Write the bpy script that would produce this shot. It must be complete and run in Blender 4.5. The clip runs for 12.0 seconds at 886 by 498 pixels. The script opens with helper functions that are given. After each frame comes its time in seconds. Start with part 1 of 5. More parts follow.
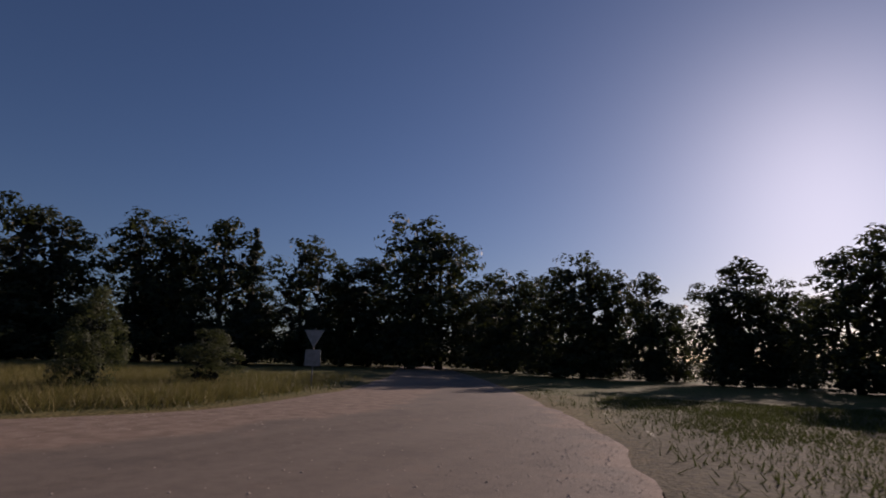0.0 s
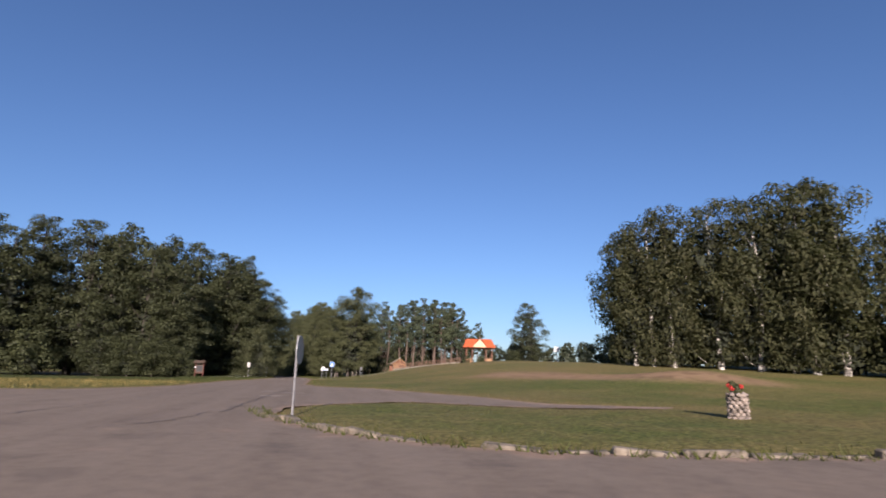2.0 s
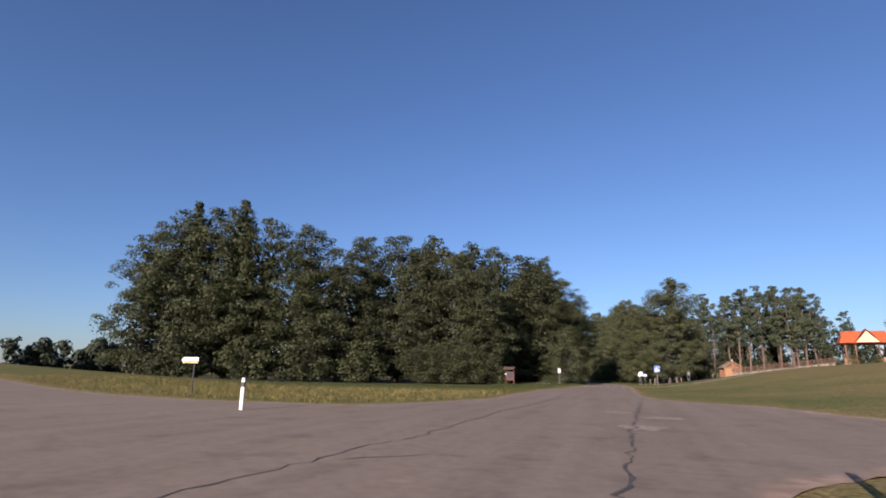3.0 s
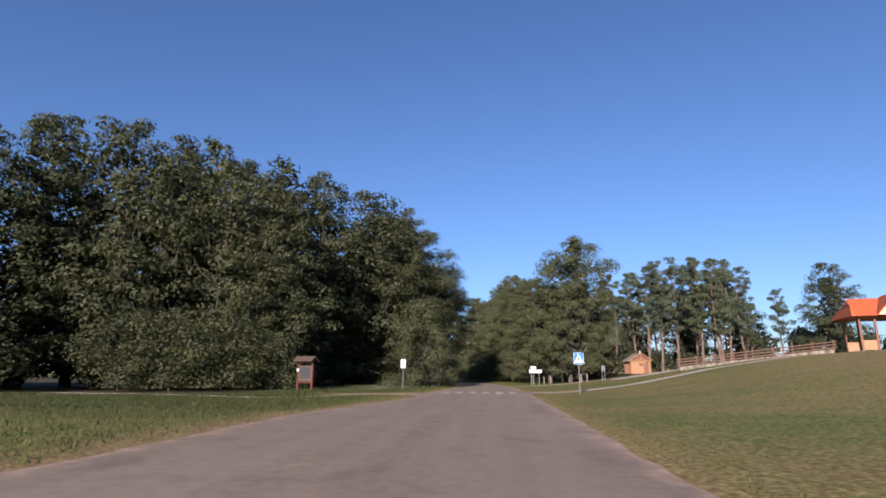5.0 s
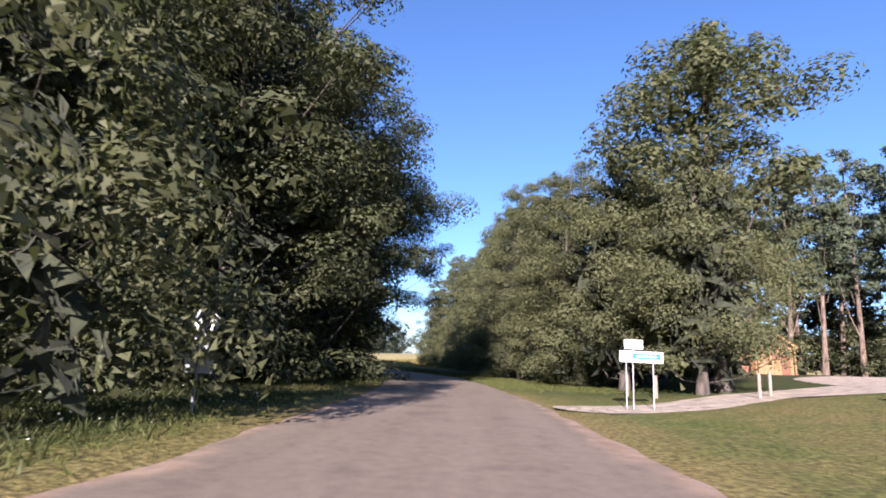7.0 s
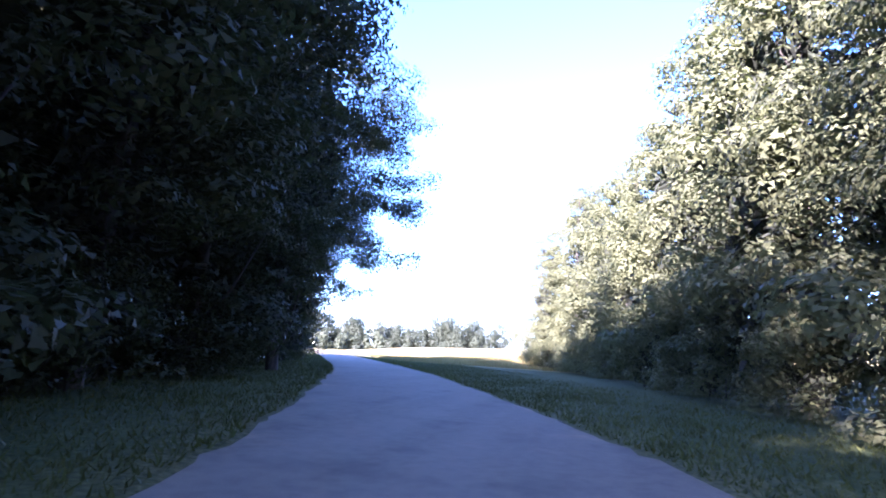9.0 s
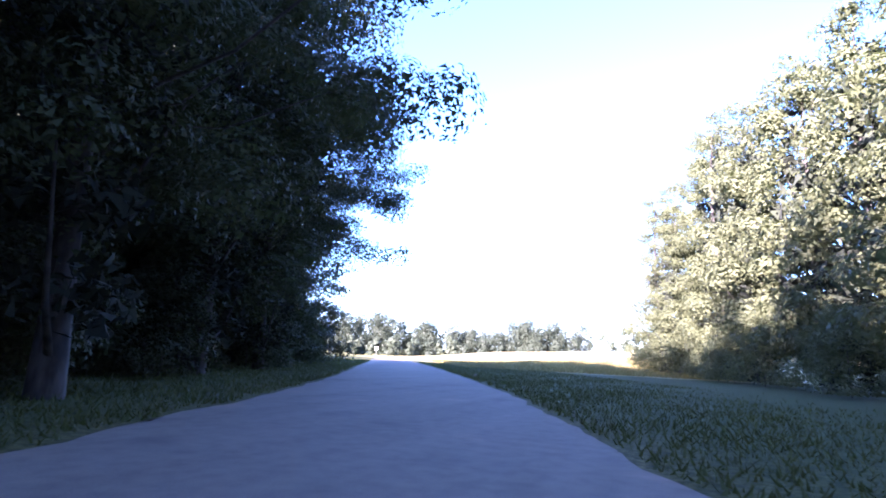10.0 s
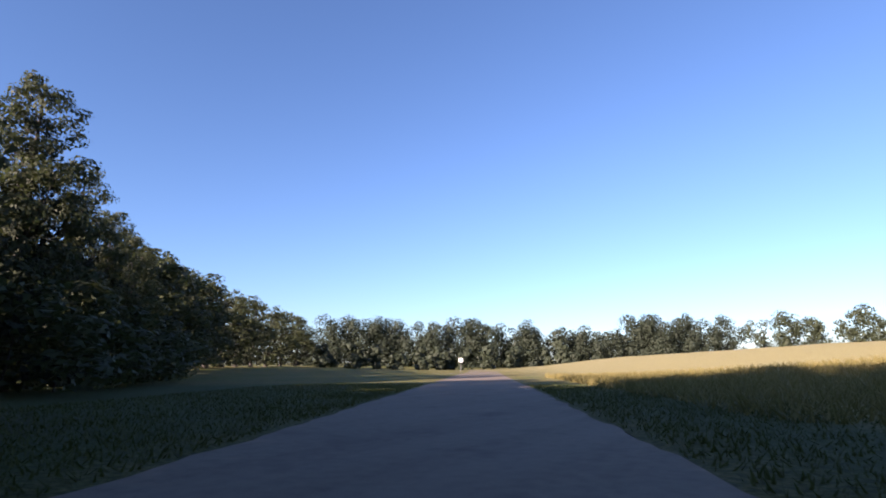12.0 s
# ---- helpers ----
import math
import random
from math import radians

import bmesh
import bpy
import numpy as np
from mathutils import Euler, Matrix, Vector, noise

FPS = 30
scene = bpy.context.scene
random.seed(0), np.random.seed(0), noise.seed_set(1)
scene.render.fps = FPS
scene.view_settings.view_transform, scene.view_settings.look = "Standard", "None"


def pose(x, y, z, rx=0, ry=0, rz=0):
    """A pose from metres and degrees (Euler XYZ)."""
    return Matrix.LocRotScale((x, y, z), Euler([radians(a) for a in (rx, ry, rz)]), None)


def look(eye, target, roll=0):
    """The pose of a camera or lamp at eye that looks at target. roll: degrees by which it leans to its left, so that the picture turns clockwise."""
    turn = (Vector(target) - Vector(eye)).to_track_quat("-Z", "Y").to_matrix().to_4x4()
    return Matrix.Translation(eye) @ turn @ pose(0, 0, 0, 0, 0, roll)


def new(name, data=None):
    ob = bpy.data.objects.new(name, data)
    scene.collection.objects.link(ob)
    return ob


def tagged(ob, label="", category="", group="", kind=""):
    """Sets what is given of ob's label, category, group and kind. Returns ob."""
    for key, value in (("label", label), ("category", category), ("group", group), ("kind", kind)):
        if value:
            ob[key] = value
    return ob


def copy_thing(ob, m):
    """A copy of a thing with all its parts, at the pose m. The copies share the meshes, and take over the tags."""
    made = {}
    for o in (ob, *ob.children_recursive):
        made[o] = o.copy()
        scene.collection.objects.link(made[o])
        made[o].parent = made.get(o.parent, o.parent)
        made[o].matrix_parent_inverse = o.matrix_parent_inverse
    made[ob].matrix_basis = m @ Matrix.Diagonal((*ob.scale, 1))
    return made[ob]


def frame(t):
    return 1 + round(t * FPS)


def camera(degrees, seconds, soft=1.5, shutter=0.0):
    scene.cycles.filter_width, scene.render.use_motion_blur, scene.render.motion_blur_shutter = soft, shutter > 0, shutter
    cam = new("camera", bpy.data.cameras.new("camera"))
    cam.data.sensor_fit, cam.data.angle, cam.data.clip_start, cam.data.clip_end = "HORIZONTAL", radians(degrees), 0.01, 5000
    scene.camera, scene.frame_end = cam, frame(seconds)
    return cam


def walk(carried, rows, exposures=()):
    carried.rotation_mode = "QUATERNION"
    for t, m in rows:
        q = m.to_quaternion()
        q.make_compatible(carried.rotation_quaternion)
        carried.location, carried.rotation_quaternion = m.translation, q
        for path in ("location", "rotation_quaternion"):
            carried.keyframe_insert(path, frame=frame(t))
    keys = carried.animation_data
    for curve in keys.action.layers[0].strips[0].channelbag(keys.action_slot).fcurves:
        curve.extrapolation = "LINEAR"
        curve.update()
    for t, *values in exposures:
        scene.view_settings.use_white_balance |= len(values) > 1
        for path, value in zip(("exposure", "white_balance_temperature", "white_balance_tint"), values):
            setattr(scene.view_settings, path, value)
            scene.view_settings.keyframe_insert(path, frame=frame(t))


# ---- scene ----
cam = camera(79.0, 12.0, soft=1.8, shutter=0.04)
PATH = [
    (0, pose(-3.84, -95.87, 1.35, 101.57, -1.57, -153.77)),
    (0.5, pose(-0.76, -97.63, 1.31, 101.21, -1.67, -128.80)),
    (1, pose(2.36, -97.53, 1.20, 100.56, -0.54, -96.36)),
    (1.2, pose(3.20, -97.13, 1.15, 101.35, 1.14, -80.01)),
    (1.5, pose(4.51, -95.96, 1.15, 103.02, 0.71, -52.90)),
    (2, pose(4.59, -92.18, 1.09, 103.23, -1.11, -12.92)),
    (2.5, pose(3.65, -86.09, 1.22, 103.96, -0.61, 14.34)),
    (3, pose(2.17, -80.69, 1.27, 103.23, -0.77, 17.73)),
    (3.5, pose(1.01, -74.07, 1.27, 103.07, -1.24, 10.20)),
    (5.5, pose(1.31, -29.31, 1.30, 103.09, -0.60, 5.01)),
    (6, pose(0.84, -17.58, 1.28, 102.22, -2.45, 4.91)),
    (6.5, pose(0.70, -4.76, 1.23, 102.09, -2.92, 3.61)),
    (8.3, pose(-1.63, 38.84, 1.43, 101.07, -3.18, 8.16)),
    (9, pose(-4.09, 53.28, 1.37, 101.01, -3.45, 14.68)),
    (9.5, pose(-6.15, 62.37, 1.10, 101.09, -3.01, 19.15)),
    (10, pose(-9.15, 71.39, 1.05, 101.24, -2.50, 22.80)),
    (10.5, pose(-12.66, 80.42, 1.11, 101.60, -0.78, 26.33)),
    (11, pose(-17.79, 90.95, 1.13, 102.06, -0.02, 28.95)),
    (11.5, pose(-23.12, 100.38, 1.22, 101.81, 0.45, 31.16)),
    (12, pose(-28.03, 109.86, 1.15, 102.35, 0.70, 33.29)),
]
EXPOSURES = [(0, -0.2, 6350, 30), (0.5, 0.3, 6350, 26), (1, 1.05, 6050, 23), (1.5, 1.2, 6000, 23), (2.5, 1.16, 6050, 24), (3.5, 1.22, 6050, 25), (5.5, 1.58, 5850, 23), (6, 1.95, 5850, 23), (6.5, 2, 5850, 22), (8.3, 3.75, 5150, 44), (9, 4.6, 5150, 44), (10, 4.55, 5300, 43), (11, 3.5, 5750, 46), (11.5, 2.75, 6250, 41), (12, 2.08, 6300, 28)]
walk(cam, PATH, EXPOSURES)

# ---- daylight ----
SUN_AZ, SUN_EL = radians(190.5), radians(18.5)   # clockwise from +y, height above the horizon
world = bpy.data.worlds.new("daylight")
scene.world = world
world.use_nodes = True
wt = world.node_tree
wt.nodes.clear()
sky = wt.nodes.new("ShaderNodeTexSky")
sky.sky_type, sky.sun_disc = "NISHITA", False
sky.sun_elevation, sky.sun_rotation = SUN_EL, SUN_AZ
sky.air_density, sky.dust_density, sky.ozone_density = 1.0, 0.6, 4.8
bg = wt.nodes.new("ShaderNodeBackground")
bg.inputs["Strength"].default_value = 0.056
wo = wt.nodes.new("ShaderNodeOutputWorld")
wt.links.new(sky.outputs[0], bg.inputs["Color"])
wt.links.new(bg.outputs[0], wo.inputs[0])
sun_data = bpy.data.lights.new("sun", "SUN")
sun_data.energy, sun_data.angle, sun_data.color = 5.0, radians(0.5), (1.0, 0.86, 0.68)
sun = new("sun", sun_data)
sun_way = Vector((math.sin(SUN_AZ) * math.cos(SUN_EL), math.cos(SUN_AZ) * math.cos(SUN_EL), math.sin(SUN_EL)))
sun.matrix_world = look(sun_way * 300, (0, 0, 0))


# ---- materials ----
def material(name, rough=0.8, metal=0.0):
    m = bpy.data.materials.new(name)
    m.use_nodes = True
    b = m.node_tree.nodes["Principled BSDF"]
    b.inputs["Roughness"].default_value, b.inputs["Metallic"].default_value = rough, metal
    return m, m.node_tree, b


def node(t, kind, **values):
    n = t.nodes.new(kind)
    for key, v in values.items():
        n.inputs[key.replace("_", " ")].default_value = v
    return n


def noise_at(t, scale, detail=4.0, vec=None):
    n = node(t, "ShaderNodeTexNoise", Scale=scale, Detail=detail)
    t.links.new(vec if vec else place(t), n.inputs["Vector"])
    return n.outputs["Fac"]


def place(t):
    return t.nodes.new("ShaderNodeNewGeometry").outputs["Position"]


def ramp(t, fac, stops):
    r = t.nodes.new("ShaderNodeValToRGB")
    while len(r.color_ramp.elements) < len(stops):
        r.color_ramp.elements.new(0.5)
    for e, (p, c) in zip(r.color_ramp.elements, stops):
        e.position, e.color = p, (*c, 1)
    t.links.new(fac, r.inputs["Fac"])
    return r.outputs["Color"]


def mix(t, fac, a, b, blend="MIX"):
    n = t.nodes.new("ShaderNodeMix")
    n.data_type, n.blend_type = "RGBA", blend
    for sock, v in ((n.inputs["Factor"], fac), (n.inputs["A"], a), (n.inputs["B"], b)):
        if isinstance(v, bpy.types.NodeSocket):
            t.links.new(v, sock)
        else:
            sock.default_value = v if isinstance(v, float) else (*v, 1)
    return n.outputs["Result"]


def bump(t, b, height, strength=0.3, distance=0.02):
    n = node(t, "ShaderNodeBump", Strength=strength, Distance=distance)
    t.links.new(height, n.inputs["Height"])
    t.links.new(n.outputs[0], b.inputs["Normal"])


def attr(t, name):
    a = t.nodes.new("ShaderNodeAttribute")
    a.attribute_name = name
    return a.outputs["Fac"]


def plain(name, colour, rough=0.7, metal=0.0, vary=0.12, scale=6.0):
    """A painted or bare surface with slight stains and grain."""
    m, t, b = material(name, rough, metal)
    lo = tuple(c * (1 - 2 * vary) for c in colour)
    hi = tuple(min(1, c * (1 + vary)) for c in colour)
    c = ramp(t, noise_at(t, scale, 6), [(0.3, lo), (0.65, hi)])
    t.links.new(c, b.inputs["Base Color"])
    bump(t, b, noise_at(t, scale * 12, 3), 0.15, 0.004)
    return m


def leaf_material(name, dark, mid, light, through_light=0.35, rough=0.55):
    m, t, b = material(name, rough)
    b.inputs["Specular IOR Level"].default_value = 0.12
    g = t.nodes.new("ShaderNodeNewGeometry")
    c = ramp(t, g.outputs["Random Per Island"], [(0.0, dark), (0.5, mid), (1.0, light)])
    o = t.nodes.new("ShaderNodeObjectInfo")
    c = mix(t, o.outputs["Random"], c, mix(t, 0.3, c, (0.085, 0.095, 0.035)))
    big = noise_at(t, 0.35, 2)
    c = mix(t, big, c, mix(t, 0.4, c, light))
    t.links.new(c, b.inputs["Base Color"])
    tr = t.nodes.new("ShaderNodeBsdfTranslucent")
    t.links.new(mix(t, 0.5, c, (0.12, 0.15, 0.035)), tr.inputs["Color"])
    ms = t.nodes.new("ShaderNodeMixShader")
    ms.inputs[0].default_value = through_light
    t.links.new(b.outputs[0], ms.inputs[1])
    t.links.new(tr.outputs[0], ms.inputs[2])
    t.links.new(ms.outputs[0], t.nodes["Material Output"].inputs["Surface"])
    return m


def ground_material():
    m, t, b = material("meadow_ground", 0.95)
    b.inputs["Specular IOR Level"].default_value = 0.15
    p = place(t)
    fine, mid_n, big = noise_at(t, 9, 6, p), noise_at(t, 1.1, 5, p), noise_at(t, 0.13, 4, p)
    green = ramp(t, fine, [(0.32, (0.021, 0.031, 0.006)), (0.5, (0.064, 0.083, 0.016)), (0.7, (0.132, 0.140, 0.038))])
    dry = ramp(t, fine, [(0.3, (0.061, 0.047, 0.017)), (0.52, (0.179, 0.132, 0.051)), (0.72, (0.287, 0.223, 0.100))])
    earth = ramp(t, mid_n, [(0.3, (0.136, 0.086, 0.051)), (0.55, (0.237, 0.154, 0.093)), (0.75, (0.186, 0.136, 0.064))])
    field = ramp(t, fine, [(0.3, (0.159, 0.132, 0.051)), (0.52, (0.266, 0.230, 0.100)), (0.72, (0.330, 0.287, 0.144))])
    patch = ramp(t, mid_n, [(0.42, (0, 0, 0)), (0.68, (1, 1, 1))])
    wide = ramp(t, big, [(0.42, (0, 0, 0)), (0.62, (1, 1, 1))])
    c = mix(t, mix(t, 0.5, patch, wide), green, mix(t, 0.7, green, dry))
    brown = ramp(t, mix(t, 0.5, noise_at(t, 0.27, 3, p), noise_at(t, 0.06, 3, p)), [(0.47, (0, 0, 0)), (0.6, (0.368, 0.368, 0.368))])
    # deep green, also darkened to carry the tree shade on the verges
    lush_shade = attr(t, "lush_shade")
    c = mix(t, brown, c, mix(t, 0.5, dry, (0.115, 0.079, 0.032)))
    c = mix(t, lush_shade, c, ramp(t, fine, [(0.3, (0.016, 0.026, 0.007)), (0.5, (0.030, 0.045, 0.012)), (0.7, (0.050, 0.065, 0.020))]))
    c = mix(t, attr(t, "dry"), c, dry)
    c = mix(t, attr(t, "earth"), c, earth)
    c = mix(t, attr(t, "field"), c, field)
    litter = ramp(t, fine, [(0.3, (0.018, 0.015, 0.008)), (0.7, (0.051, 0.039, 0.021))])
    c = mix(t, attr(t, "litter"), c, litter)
    t.links.new(c, b.inputs["Base Color"])
    bump(t, b, noise_at(t, 14, 6, p), 0.55, 0.06)
    return m


def asphalt_material():
    m, t, b = material("worn_asphalt", 0.9)
    b.inputs["Specular IOR Level"].default_value = 0.25
    p = place(t)
    grain, mid_n, big = noise_at(t, 60, 3, p), noise_at(t, 0.8, 6, p), noise_at(t, 0.16, 4, p)
    c = ramp(t, grain, [(0.3, (0.108, 0.085, 0.065)), (0.6, (0.164, 0.130, 0.099)), (0.8, (0.216, 0.173, 0.134))])
    c = mix(t, ramp(t, big, [(0.35, (0, 0, 0)), (0.65, (1, 1, 1))]), c, mix(t, 0.45, c, (0.184, 0.147, 0.112)))
    stain = ramp(t, mid_n, [(0.33, (1, 1, 1)), (0.45, (0, 0, 0))])
    c = mix(t, mix(t, 0.55, (0, 0, 0), stain), c, (0.090, 0.072, 0.057))
    mp = t.nodes.new("ShaderNodeMapping")
    mp.inputs["Scale"].default_value = (1.1, 0.07, 1)
    t.links.new(p, mp.inputs["Vector"])
    blotch = ramp(t, noise_at(t, 4.5, 8, p), [(0.34, (0.86, 0.86, 0.86)), (0.5, (1.0, 1.0, 1.0)), (0.68, (1.1, 1.1, 1.09))])
    c = mix(t, 1.0, c, blotch, "MULTIPLY")
    worn = ramp(t, noise_at(t, 1.0, 4, mp.outputs[0]), [(0.38, (0, 0, 0)), (0.64, (0.5, 0.5, 0.5))])
    c = mix(t, worn, c, mix(t, 0.6, c, (0.230, 0.187, 0.147)))
    sand = ramp(t, mix(t, 0.5, noise_at(t, 70, 4, p), noise_at(t, 2.6, 6, p)), [(0.36, (0.138, 0.095, 0.066)), (0.5, (0.230, 0.164, 0.118)), (0.62, (0.299, 0.225, 0.167))])
    edge = t.nodes.new("ShaderNodeMath")
    edge.operation = "MULTIPLY_ADD"
    t.links.new(mid_n, edge.inputs[0])
    edge.inputs[1].default_value = 1.2
    t.links.new(attr(t, "gravel"), edge.inputs[2])
    c = mix(t, ramp(t, edge.outputs[0], [(0.75, (0, 0, 0)), (1.15, (1, 1, 1))]), c, sand)
    t.links.new(c, b.inputs["Base Color"])
    bump(t, b, grain, 0.5, 0.012)
    return m


def wood_material(name, dark, light, rough=0.7):
    m, t, b = material(name, rough)
    mp = t.nodes.new("ShaderNodeMapping")
    mp.inputs["Scale"].default_value = (14, 14, 1.5)
    t.links.new(place(t), mp.inputs["Vector"])
    c = ramp(t, noise_at(t, 2.2, 6, mp.outputs[0]), [(0.3, dark), (0.7, light)])
    t.links.new(c, b.inputs["Base Color"])
    bump(t, b, noise_at(t, 5, 4, mp.outputs[0]), 0.3, 0.006)
    return m


def bark_material(name, dark, light, scale=5.0):
    m, t, b = material(name, 0.95)
    mp = t.nodes.new("ShaderNodeMapping")
    mp.inputs["Scale"].default_value = (1, 1, 0.35)
    t.links.new(place(t), mp.inputs["Vector"])
    n = noise_at(t, scale, 6, mp.outputs[0])
    t.links.new(ramp(t, n, [(0.35, dark), (0.65, light)]), b.inputs["Base Color"])
    bump(t, b, n, 0.6, 0.03)
    return m


def birch_bark():
    m, t, b = material("birch_bark", 0.8)
    mp = t.nodes.new("ShaderNodeMapping")
    mp.inputs["Scale"].default_value = (1, 1, 3.0)
    t.links.new(place(t), mp.inputs["Vector"])
    n = noise_at(t, 1.7, 5, mp.outputs[0])
    t.links.new(ramp(t, n, [(0.44, (0.05, 0.045, 0.04)), (0.54, (0.42, 0.39, 0.34)), (0.8, (0.66, 0.63, 0.58))]), b.inputs["Base Color"])
    return m


GROUND, ASPHALT = ground_material(), asphalt_material()
PAVING = plain("pale_paving", (0.316, 0.270, 0.225), 0.9, vary=0.12, scale=1.3)
SANDY = plain("sandy_gravel", (0.333, 0.274, 0.216), 0.95, vary=0.25, scale=2)
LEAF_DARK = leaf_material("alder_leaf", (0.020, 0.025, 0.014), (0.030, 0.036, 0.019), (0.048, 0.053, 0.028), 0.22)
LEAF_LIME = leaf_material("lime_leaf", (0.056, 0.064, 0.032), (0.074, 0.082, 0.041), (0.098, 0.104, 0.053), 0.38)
LEAF_BIRCH = leaf_material("birch_leaf", (0.022, 0.027, 0.014), (0.042, 0.046, 0.022), (0.073, 0.071, 0.037))
LEAF_SHRUB = leaf_material("hazel_leaf", (0.034, 0.039, 0.020), (0.052, 0.059, 0.030), (0.086, 0.090, 0.051))
FAR_LEAF = leaf_material("far_leaf", (0.018, 0.024, 0.015), (0.026, 0.034, 0.022), (0.038, 0.045, 0.031), 0.15)
NEEDLE = leaf_material("pine_needle", (0.019, 0.030, 0.023), (0.040, 0.054, 0.034), (0.066, 0.079, 0.047), 0.12)
GRASS = leaf_material("grass_blade", (0.032, 0.042, 0.009), (0.048, 0.059, 0.014), (0.080, 0.083, 0.027), 0.25)
# darker version of the grass blade, with the left bank's shade in its colour
SHADED_BLADE = leaf_material("shaded_blade", (0.016, 0.024, 0.008), (0.027, 0.036, 0.012), (0.048, 0.055, 0.021), 0.2)
HAY = leaf_material("ripe_grass", (0.089, 0.074, 0.020), (0.197, 0.150, 0.048), (0.286, 0.225, 0.089), 0.3)
BLOSSOM = plain("white_blossom", (0.576, 0.576, 0.528), 0.8)
BARK = bark_material("grey_bark", (0.024, 0.020, 0.016), (0.076, 0.064, 0.053))
PINE_BARK = bark_material("pine_bark", (0.060, 0.044, 0.034), (0.144, 0.104, 0.080))
BIRCH_BARK = birch_bark()
# near-black green: the shade inside the crowns put into the colour
CROWN_SHADE = bark_material("crown_inner_shade", (0.010, 0.013, 0.006), (0.026, 0.032, 0.014), 3.0)
STEEL = plain("galvanised_steel", (0.15, 0.15, 0.155), 0.6, 0.25)
SIGN_BACK = plain("sign_back_grey", (0.26, 0.27, 0.28), 0.5, 0.3)
WHITE = plain("white_paint", (0.600, 0.600, 0.590), 0.5, vary=0.05)
LINE = plain("worn_road_paint", (0.262, 0.240, 0.214), 0.85, vary=0.1, scale=3)
BLUE = plain("sign_blue", (0.015, 0.120, 0.390), 0.4, vary=0.06)
NAVY = plain("board_blue", (0.012, 0.02, 0.09), 0.45, vary=0.06)
BLACK = plain("black_paint", (0.02, 0.02, 0.022), 0.6)
ORANGE = plain("orange_paint", (0.75, 0.22, 0.03), 0.5)
TAR = plain("tar_seam", (0.053, 0.044, 0.036), 0.75, vary=0.3)
KERB = plain("weathered_concrete", (0.137, 0.115, 0.087), 0.9, vary=0.4, scale=3)
TILE = plain("red_clay_tile", (0.406, 0.090, 0.027), 0.75, vary=0.2)
PINEWOOD = wood_material("oiled_pine_boards", (0.172, 0.087, 0.037), (0.292, 0.165, 0.080))
BROWNWOOD = wood_material("brown_stained_wood", (0.078, 0.031, 0.017), (0.172, 0.074, 0.039))
DARKWOOD = wood_material("dark_weathered_wood", (0.030, 0.020, 0.014), (0.078, 0.052, 0.036))
REDWOOD = wood_material("red_stained_wood", (0.045, 0.008, 0.004), (0.086, 0.018, 0.008))
BARKED = wood_material("brown_log", (0.062, 0.032, 0.020), (0.136, 0.074, 0.046))
SHINGLE = wood_material("grey_wood_shingle", (0.094, 0.078, 0.062), (0.234, 0.203, 0.164))
FIELDSTONE = plain("field_stone", (0.234, 0.195, 0.164), 0.9, vary=0.45, scale=5)
PLASTER = plain("white_plaster", (0.80, 0.77, 0.70), 0.85, vary=0.06)
CREAM = plain("cream_board", (0.55, 0.36, 0.22), 0.8, vary=0.1)
WORN = plain("worn_asphalt_patch", (0.207, 0.165, 0.126), 0.9, vary=0.25, scale=5)
BRICK = plain("red_brick", (0.36, 0.13, 0.08), 0.9, vary=0.2)
GLASS = plain("window_glass", (0.03, 0.04, 0.05), 0.08)
FLOWER = leaf_material("red_flower", (0.35, 0.01, 0.02), (0.55, 0.02, 0.03), (0.7, 0.06, 0.07), 0.2)
RUBBER = plain("black_rubber", (0.02, 0.02, 0.02), 0.8)


# ---- shapes ----
def mesh_of(name, verts, faces, mat):
    me = bpy.data.meshes.new(name)
    me.from_pydata(verts, [], faces)
    me.materials.append(mat)
    return me


def part(name, bm, mat, parent=None, label="", smooth=False):
    """One mesh object out of a bmesh or mesh, under parent."""
    if isinstance(bm, bmesh.types.BMesh):
        me = bpy.data.meshes.new(name)
        bm.to_mesh(me)
        bm.free()
        me.materials.append(mat)
    else:
        me = bm
    if smooth:
        me.polygons.foreach_set("use_smooth", [True] * len(me.polygons))
    ob = new(name, me)
    ob.parent = parent
    if label:
        tagged(ob, label)
    return ob


def thing(name, m, label, category, group="", kind=""):
    ob = new(name)
    ob.matrix_world = m
    return tagged(ob, label, category, group, kind)


def add_box(bm, size, at=(0, 0, 0), turn=None, bevel=0.0):
    r = bmesh.ops.create_cube(bm, size=1.0)
    m = Matrix.Translation(at) @ (turn.to_4x4() if turn else Matrix.Identity(4)) @ Matrix.Diagonal((*size, 1))
    bmesh.ops.transform(bm, matrix=m, verts=r["verts"])
    if bevel:
        edges = list({e for v in r["verts"] for e in v.link_edges})
        bmesh.ops.bevel(bm, geom=edges, offset=bevel, segments=1, affect="EDGES")
    return bm


def box(size, at=(0, 0, 0), turn=None, bevel=0.0):
    return add_box(bmesh.new(), size, at, turn, bevel)


def add_rod(bm, a, b, ra, rb=None, sides=10):
    a, b = Vector(a), Vector(b)
    r = bmesh.ops.create_cone(bm, cap_ends=True, segments=sides, radius1=ra, radius2=ra if rb is None else rb, depth=(b - a).length)
    m = Matrix.Translation((a + b) / 2) @ (b - a).to_track_quat("Z", "Y").to_matrix().to_4x4()
    bmesh.ops.transform(bm, matrix=m, verts=r["verts"])
    return bm


def rod(a, b, ra, rb=None, sides=10):
    return add_rod(bmesh.new(), a, b, ra, rb, sides)


